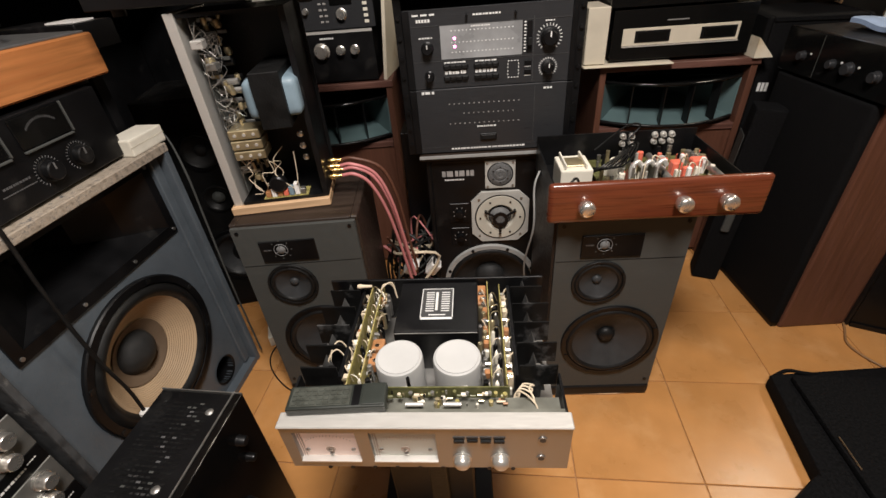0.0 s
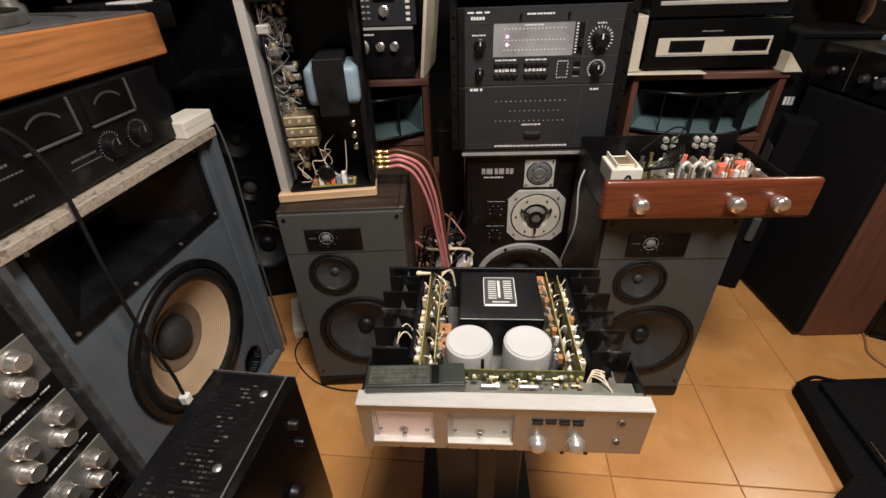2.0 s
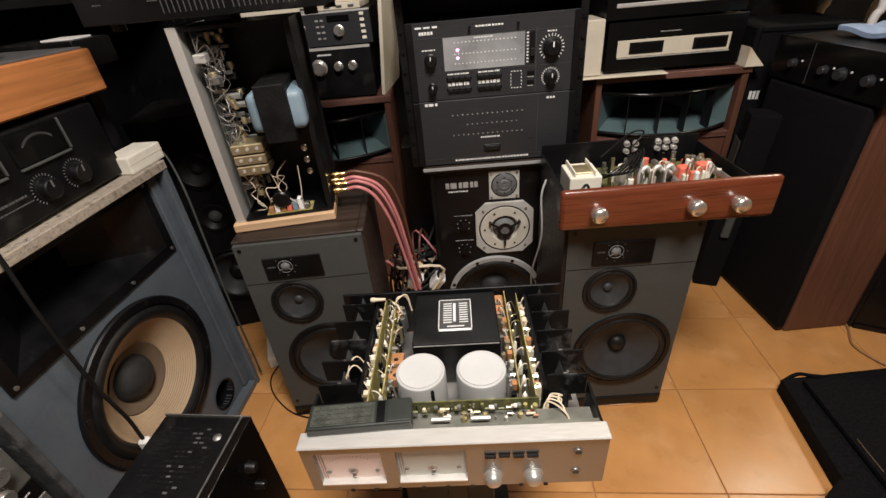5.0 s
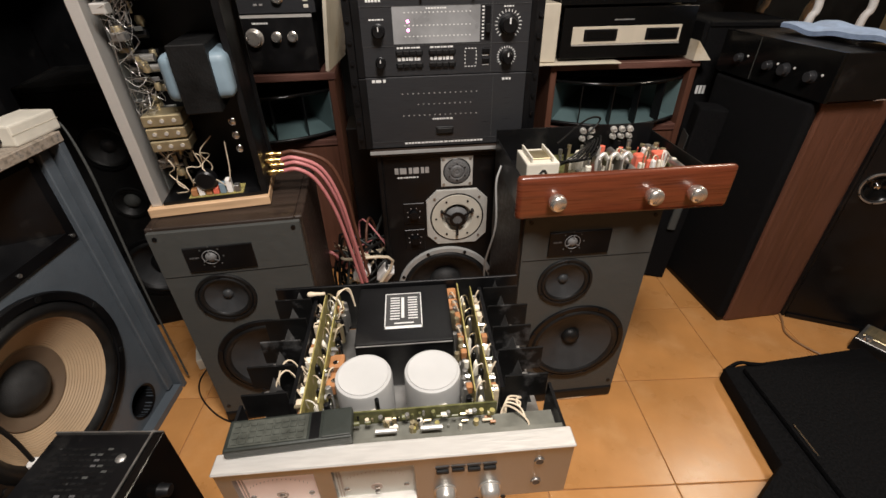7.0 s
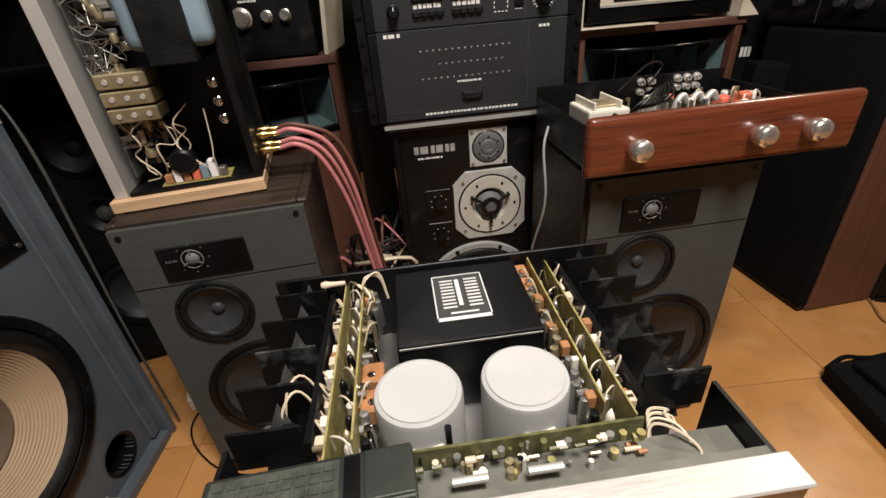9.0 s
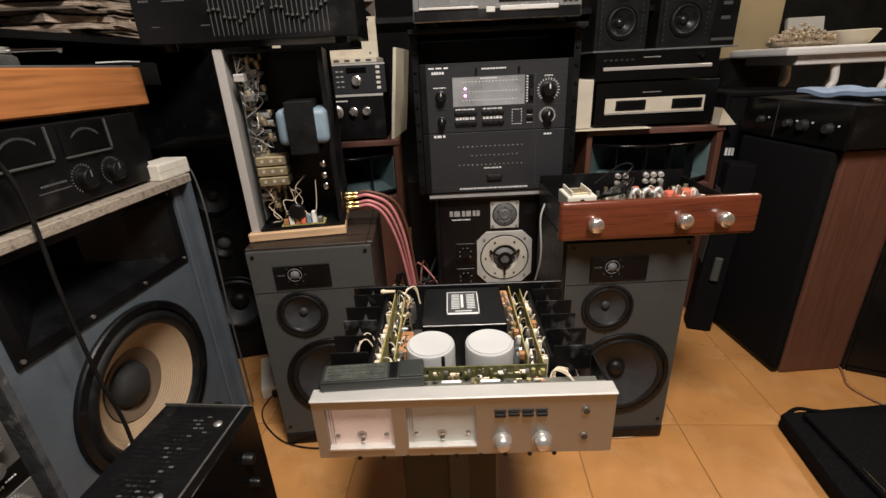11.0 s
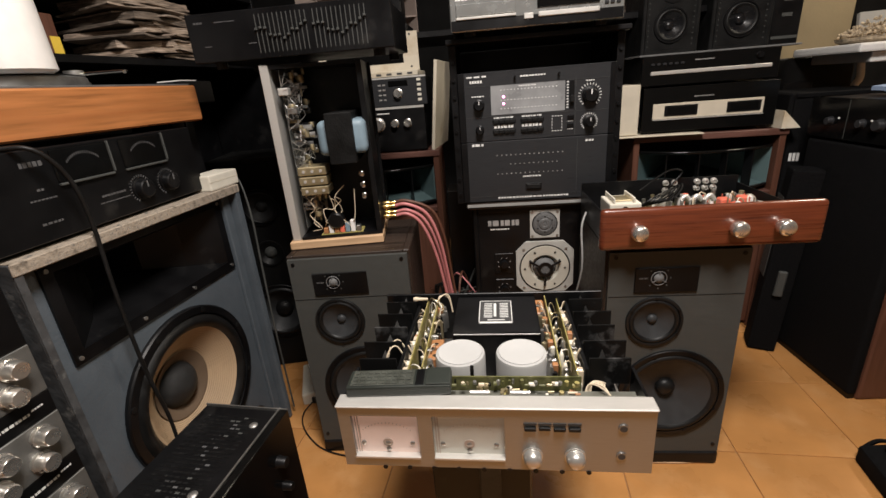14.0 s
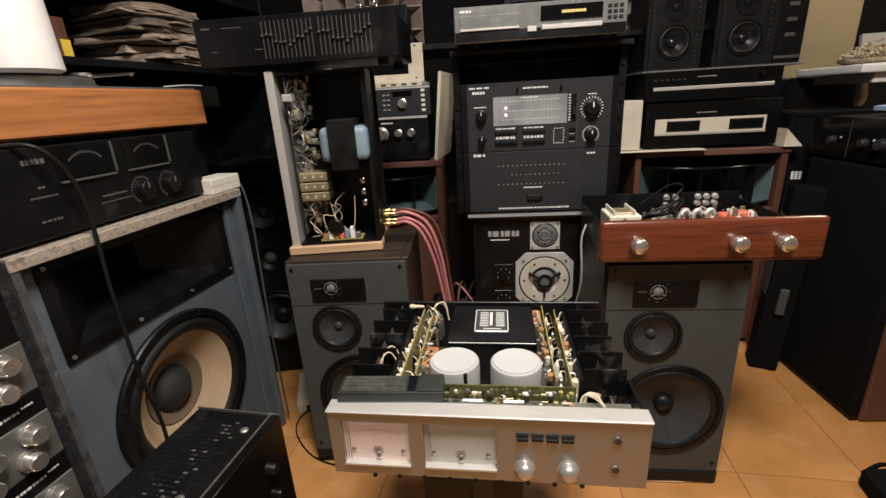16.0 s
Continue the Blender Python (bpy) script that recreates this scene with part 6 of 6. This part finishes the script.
for x, y, z in ((-0.12, 1.24, 0.32), (-0.05, 1.27, 0.29)):
    c = thing("white_plug", pose(x, y, z, 20, 30, 10), "white mains plug among the tangled cables", "plug")
    part("plug_body", bx(-0.018, 0.018, -0.02, 0.02, -0.03, 0.03, 0.007, seg=2), WHITE, c)
    part("plug_cord", tube([(0, 0, -0.03), (0.01, 0.02, -0.1), (-0.02, 0.03, -z + 0.04)], 0.004, 6), RUBBER, c, smooth=60)


# ---- units on the right horn cabinet ----
cs = thing("cream_card_sheet", pose(0.8, 1.672, 0.8155, 0, 0, -2), "creased cream card sheet under the stacked units", "card")
part("sheet", bx(-0.3, 0.0, -0.018, 0.33, 0, 0.004, 0.001), CREAM, cs)
wedge = bmesh.new()
wedge.faces.new([wedge.verts.new(v) for v in ((0.262, -0.004, 0.0), (0.325, -0.004, 0.0), (0.27, 0.004, 0.062))])
rear = bmesh.ops.extrude_face_region(wedge, geom=wedge.faces[:])
bmesh.ops.translate(wedge, vec=(0.0, 0.14, -0.0), verts=[g for g in rear["geom"] if isinstance(g, bmesh.types.BMVert)])
part("folded_corner", wedge, CREAM, cs, "turned-up cream card corner")
cb = thing("cream_box", pose(0.54, 1.69, 0.822, 0, 0, 0), "cream box standing beside the stacked units", "box")
part("box_body", bx(-0.036, 0.036, 0, 0.16, 0, 0.178, 0.002), CREAM, cb)


def black_unit(m, z_h, windows, label, category):
    u = thing("stacked_unit", m, label, category)
    part("case", bx(-0.224, 0.224, 0.0125, 0.3, 0.008, z_h - 0.002, 0.002), BLACK, u)
    part("front_panel", bx(-0.23, 0.23, 0, 0.012, 0.006, z_h, 0.0015), SMOKE, u, "glossy black front panel")
    if windows:
        b = part("pale_window", bx(-0.195, 0.185, -0.003, -0.0002, 0.052, 0.106, 0.001), CREAM, u, "pale lit window")
        for x in (-0.155, 0.06):
            part("meter", bx(x, x + 0.115, -0.006, -0.0035, 0.061, 0.098, 0.001), BLACK, b)
            part("meter_glass", bx(x + 0.01, x + 0.105, -0.007, -0.0062, 0.067, 0.092), SMOKE, b)
        part("sill", bx(-0.195, 0.185, -0.007, -0.0035, 0.048, 0.0515), BRIGHT, b)
        part("panel_print", words(-0.02, 0.125, 0.07, 0.0035, -0.0001, 12), MARKDIM, u)
    else:
        part("silver_strip", bx(-0.2, 0.205, -0.005, -0.0002, 0.042, 0.055, 0.002), BRIGHT, u, "silver control strip")
        part("panel_print", words(-0.02, 0.085, 0.065, 0.0035, -0.0001, 12), MARKDIM, u)
        part("small_knob", cy((0.16, 0, 0.085), "-y", 0.01, 0.012, 16), BLACK, u)
        for j in range(6):
            part("button", bx(-0.2 + j * 0.02, -0.188 + j * 0.02, -0.004, -0.0002, 0.075, 0.082, 0.001), SATIN, u)
    for sx in (-0.21, 0.21):
        for y in (0.03, 0.27):
            part("foot", cy((sx, y, 0), "z", 0.013, 0.0085, 12), RUBBER, u)
    return u


black_unit(pose(0.822, 1.695, 0.822, 0, 0, -1), 0.162, True, "black power amplifier with pale meter windows", "amplifier")
black_unit(pose(0.81, 1.7, 0.985, 0, 0, -1), 0.107, False, "black tuner with a silver control strip", "tuner")
gl = thing("glass_board", pose(0.86, 1.79, 1.0925), "pale thin board under the small monitors", "board")
part("board", bx(-0.28, 0.27, -0.05, 0.22, 0, 0.006, 0.001), GREYCONE, gl)


def small_monitor(m, label):
    s = thing("small_monitor", m, label, "loudspeaker", "pair of small monitors")
    w, h = 0.205, 0.3
    cabinet(s, w, 0.2, h, VINYL, 0.014)
    part("baffle", panel(-w / 2 + 0.0145, w / 2 - 0.0145, 0.0145, h - 0.0145, 0.002, 0.014, [(0, 0.098, 0.054), (0, 0.215, 0.016)]), VINYL, s)
    driver(s, 0, 0.098, 0.062, 0.002, "woofer", depth=0.32, cap=0.3, cap_mat=GLOSSCONE, cone_mat=GLOSSCONE, surround=0.2)
    t = part("tweeter", lathe((0, 0.002, 0.215), "-y", [(0.045, 0), (0.045, 0.003), (0.02, 0.003), (0.015, -0.002), (0.012, 0.003), (0, 0.006)], 28), BLACK, s, smooth=40)
    for k in range(14):
        for x in (-0.08, 0.08):
            part("stud", cy((x, 0.002, 0.03 + k * 0.018), "-y", 0.0022, 0.002, 6), GREYBAF, s)
    return s


small_monitor(pose(0.706, 1.81, 1.0985, 0, 0, 2), "small black monitor loudspeaker with studded baffle")
small_monitor(pose(0.952, 1.81, 1.0985, 0, 0, -2), "small black monitor loudspeaker beside a black unit")
sb = thing("black_side_unit", pose(1.115, 1.82, 1.0985), "black unit with faint labels beside the monitors", "hi-fi unit")
part("case", bx(-0.055, 0.045, 0, 0.2, 0, 0.3, 0.003), BLACK, sb)
for k in range(4):
    part("printed_label", bars([(-0.005, 0.1 + k * 0.05, 0.035, 0.012)], -0.0002), GREYBAF, sb)
part("front_strip", bx(-0.05, 0.04, -0.003, -0.0005, 0.02, 0.03), GREYBAF, sb)


# ---- the big veneered loudspeaker at the right and its neighbours ----
def big_speaker(m):
    s = thing("big_veneered_speaker", m, "large red-brown loudspeaker with rounded black cloth grille", "loudspeaker")
    w, h, d = 0.395, 0.79, 0.26
    part("cabinet_box", bx(-w / 2, w / 2, 0.03, d, 0.0, h, 0.012, seg=2), WALNUT, s, "red-brown veneered cabinet")
    part("grille", bx(-w / 2 - 0.001, w / 2 + 0.001, -0.002, 0.0295, 0.02, h + 0.001, 0.014, seg=3), GRILLE, s, "black cloth grille", smooth=45)
    part("plinth", bx(-w / 2 + 0.01, w / 2 - 0.01, 0.01, 0.0295, 0, 0.0195), BLACK, s)
    return s


big_speaker(pose(1.122, 1.398, 0, 0, 0, -88))
rc = thing("black_receiver", pose(1.118, 1.385, 0.7915, 0, 0, -88), "black receiver with shiny knobs on the big loudspeaker", "receiver")
part("case", bx(-0.21, 0.21, 0.0125, 0.2, 0.008, 0.128, 0.002), BLACK, rc)
part("front_panel", bx(-0.215, 0.215, 0, 0.012, 0.006, 0.13, 0.0015), SMOKE, rc)
for x, r in ((-0.12, 0.012), (0.0, 0.012), (0.06, 0.016), (0.15, 0.014)):
    knob(rc, x, 0.06, 0, r, 0.016, SATIN)
    part("pilot", cy((x + 0.03, 0, 0.07), "-y", 0.003, 0.002, 8), MARK, rc)
part("divider", bx(-0.06, -0.0585, -0.001, -0.0002, 0.01, 0.126), GREYBAF, rc)
for x in (-0.18, 0.18):
    for y in (0.03, 0.18):
        part("foot", cy((x, y, 0), "z", 0.012, 0.0085, 12), RUBBER, rc)
cl = thing("blue_cloth", pose(1.3, 1.3, 0.9215, 0, 0, 4), "pale blue folded cloth lying on the receiver", "cloth")
bm = bmesh.new()
grid = [[bm.verts.new((-0.075 + 0.16 * i / 12, -0.13 + 0.34 * j / 20 + 0.01 * math.sin(i * 0.6), 0.012 + 0.005 * math.sin(i * 0.7 + j * 0.35) + 0.003 * math.sin(j * 0.8))) for j in range(21)] for i in range(13)]
for i in range(12):
    for j in range(20):
        bm.faces.new([grid[i][j], grid[i + 1][j], grid[i + 1][j + 1], grid[i][j + 1]])
r = bmesh.ops.extrude_face_region(bm, geom=bm.faces[:])
bmesh.ops.translate(bm, vec=(0, 0, 0.012), verts=[g for g in r["geom"] if isinstance(g, bmesh.types.BMVert)])
part("folded_cloth", bm, BLUECLOTH, cl, smooth=60)


def plain_black_speaker(m, w, d, h, label, material, ring=False, badge=False):
    s = thing("black_cabinet_speaker", m, label, "loudspeaker")
    cabinet(s, w, d, h, material, 0.018, bev=0.006)
    part("baffle", panel(-w / 2 + 0.0185, w / 2 - 0.0185, 0.0185, h - 0.0185, 0.006, 0.016, [(-w / 2 + 0.075, 0.53, 0.042)] if ring else []), material, s)
    if ring:
        driver(s, -w / 2 + 0.075, 0.53, 0.05, 0.006, "tweeter", frame_mat=STEEL, cone_mat=SMOKE, cap_mat=CHROME, cap=0.22, surround=0.12)
    if badge:
        part("badge", bars([(-w / 2 + 0.035 + 0.012 * k, h - 0.23, 0.009, 0.03) for k in range(3)], 0.0055), MARK, s, "pale maker's badge")
    return s


plain_black_speaker(pose(1.525, 1.135, 0, 0, 0, -27), 0.32, 0.3, 0.74, "dark cabinet loudspeaker with one bright driver ring", BLACK, True)
plain_black_speaker(pose(1.26, 1.69, 0, 0, 0, -12), 0.3, 0.3, 0.93, "tall black carpeted loudspeaker with pale badge", CARPET, False, True)
lb = thing("leaning_black_box", pose(1.03, 1.49, 0, 0, 3, -20), "narrow black carpeted box leaning between the loudspeakers", "box")
part("box_body", bx(-0.045, 0.045, 0, 0.09, 0.005, 0.7, 0.008, seg=2), CARPET, lb)
part("edge_strip", bx(-0.047, -0.0455, 0.02, 0.1, 0.3, 0.6), GREYBAF, lb)
part("bracket", bx(-0.012, 0.016, -0.016, -0.0005, 0.24, 0.34, 0.004), GREYBAF, lb)

# low black cases on the floor
lc = thing("low_black_case", pose(0.978, 0.96, 0, 0, 0, -4), "low black carpeted case lying on the tiles", "case")
slant = bmesh.new()
low = [slant.verts.new((x, y, 0.0)) for x, y in ((0.0, 0.0), (0.5, 0.06), (0.5, -0.5), (-0.05, -0.5))]
slant.faces.new(low)
up = bmesh.ops.extrude_face_region(slant, geom=slant.faces[:])
bmesh.ops.translate(slant, vec=(0, 0, 0.055), verts=[g for g in up["geom"] if isinstance(g, bmesh.types.BMVert)])
bmesh.ops.bevel(slant, geom=slant.edges[:], offset=0.01, segments=2, affect="EDGES", profile=0.6)
part("case_body", slant, CARPET, lc, smooth=50)
part("raised_lid", bx(0.045, 0.5, -0.5, -0.02, 0.0555, 0.075, 0.006, seg=2), CARPET, lc, smooth=50)
part("shiny_hinge", cy((0.055, -0.22, 0.077), "-y", 0.0025, 0.09, 8), CHROME, lc)
part("fringe", tube([(0.01, 0.004, 0.03), (0.05, 0.01, 0.06), (0.09, 0.004, 0.06), (0.14, 0.006, 0.05)], 0.006, 6), CARPET, lc, smooth=60)
bc = thing("large_black_case", pose(0.89, 0.633, 0, 0, 0, -57), "large black carpeted cabinet lying near the camera", "case")
part("case_body", bx(0.0, 0.6, -0.4, 0.0, 0.0, 0.1, 0.012, seg=2), CARPET, bc, smooth=50)
part("corner_stud", cy((0.12, -0.06, 0.1), "z", 0.006, 0.004, 12), STEEL, bc)
mr = thing("old_radio", pose(1.487, 1.03, 0, 0, 0, 28), "small old radio on its back with gold mesh and silver knob", "radio")
part("radio_case", bx(0, 0.12, -0.24, 0, 0, 0.05, 0.005, seg=2), VINYL, mr, "dark plastic case")
part("bezel", bx(0.004, 0.116, -0.236, -0.004, 0.0502, 0.053, 0.001), STEEL, mr, "dull metal bezel")
part("gold_mesh", bx(0.035, 0.11, -0.2, -0.012, 0.0532, 0.0555, 0.001), BRASS, mr)
for k in range(11):
    part("mesh_rib", bx(0.036, 0.109, -0.193 + k * 0.017, -0.188 + k * 0.017, 0.0556, 0.058, 0.001), BRASS, mr)
part("tuning_knob", lathe((0.018, -0.03, 0.0532), "z", [(0.012, 0), (0.012, 0.011), (0.0105, 0.013), (0, 0.0135)], 24), KNOBM, mr, smooth=40)

# added black box keeps the area below and behind the table dark
dk = thing("black_equipment_case", pose(1.3, 2.12, 0), "tall black box added to darken the space behind the white table", "case")
part("case_body", bx(-0.12, 0.3, 0, 0.28, 0, 1.05, 0.006), VINYL, dk)
for z in (0.7, 0.9):
    part("front_slab", bx(0.02, 0.14, -0.004, -0.0003, z, z + 0.05, 0.002), BLACK, dk)

# ---- white table in the far corner ----
wt = thing("white_side_table", pose(1.34, 1.72, 0, 0, 0, -4), "white painted side table with curved legs", "table")
part("tabletop", bx(-0.03, 0.55, 0, 0.4, 1.05, 1.08, 0.008, seg=2), WHITE, wt)
part("apron", bx(0.03, 0.5, 0.03, 0.37, 1.015, 1.0495, 0.003), WHITE, wt)
for x in (0.2, 0.4):
    for y in (0.06, 0.34):
        part("leg", tube([(x, y, 1.015), (x + 0.006, y - 0.004, 0.95), (x - 0.008, y, 0.88), (x + 0.004, y, 0.5), (x, y, 0.014)], 0.014, 10), WHITE, wt, smooth=60)
ms = thing("dried_moss_basket", pose(1.43, 1.83, 1.0805), "shallow basket of dried moss on the white table", "basket")
part("dish", lathe((0, 0, 0), "z", [(0.09, 0), (0.11, 0.01), (0.112, 0.02), (0.105, 0.02), (0, 0.014)], 28), WICKER, ms, smooth=40)
rn = random.Random(8)
bm = bmesh.new()
for k in range(520):
    g, q = rn.uniform(0, 6.283), 0.105 * math.sqrt(rn.random())
    p = Vector((q * math.cos(g), q * math.sin(g), 0.024 + 0.07 * (1 - q / 0.125) * rn.random()))
    bmesh.ops.create_icosphere(bm, subdivisions=1, radius=rn.uniform(0.0025, 0.006), matrix=Matrix.Translation(p))
part("moss", bm, WICKER, ms)
bo = thing("pale_bowl", pose(1.62, 1.82, 1.0805), "pale ceramic bowl on the white table", "bowl")
part("bowl_body", lathe((0, 0, 0), "z", [(0.05, 0), (0.06, 0.005), (0.085, 0.05), (0.08, 0.052), (0.055, 0.01), (0, 0.008)], 32), CREAM, bo, smooth=40)
gb = thing("grey_card_stand", pose(1.52, 1.95, 1.0805, -15, 0, -10), "grey-green card leaning on the white table", "card")
part("card", bx(-0.05, 0.09, 0, 0.02, 0.005, 0.12, 0.002), PALEWALL, gb)

tile_floor()
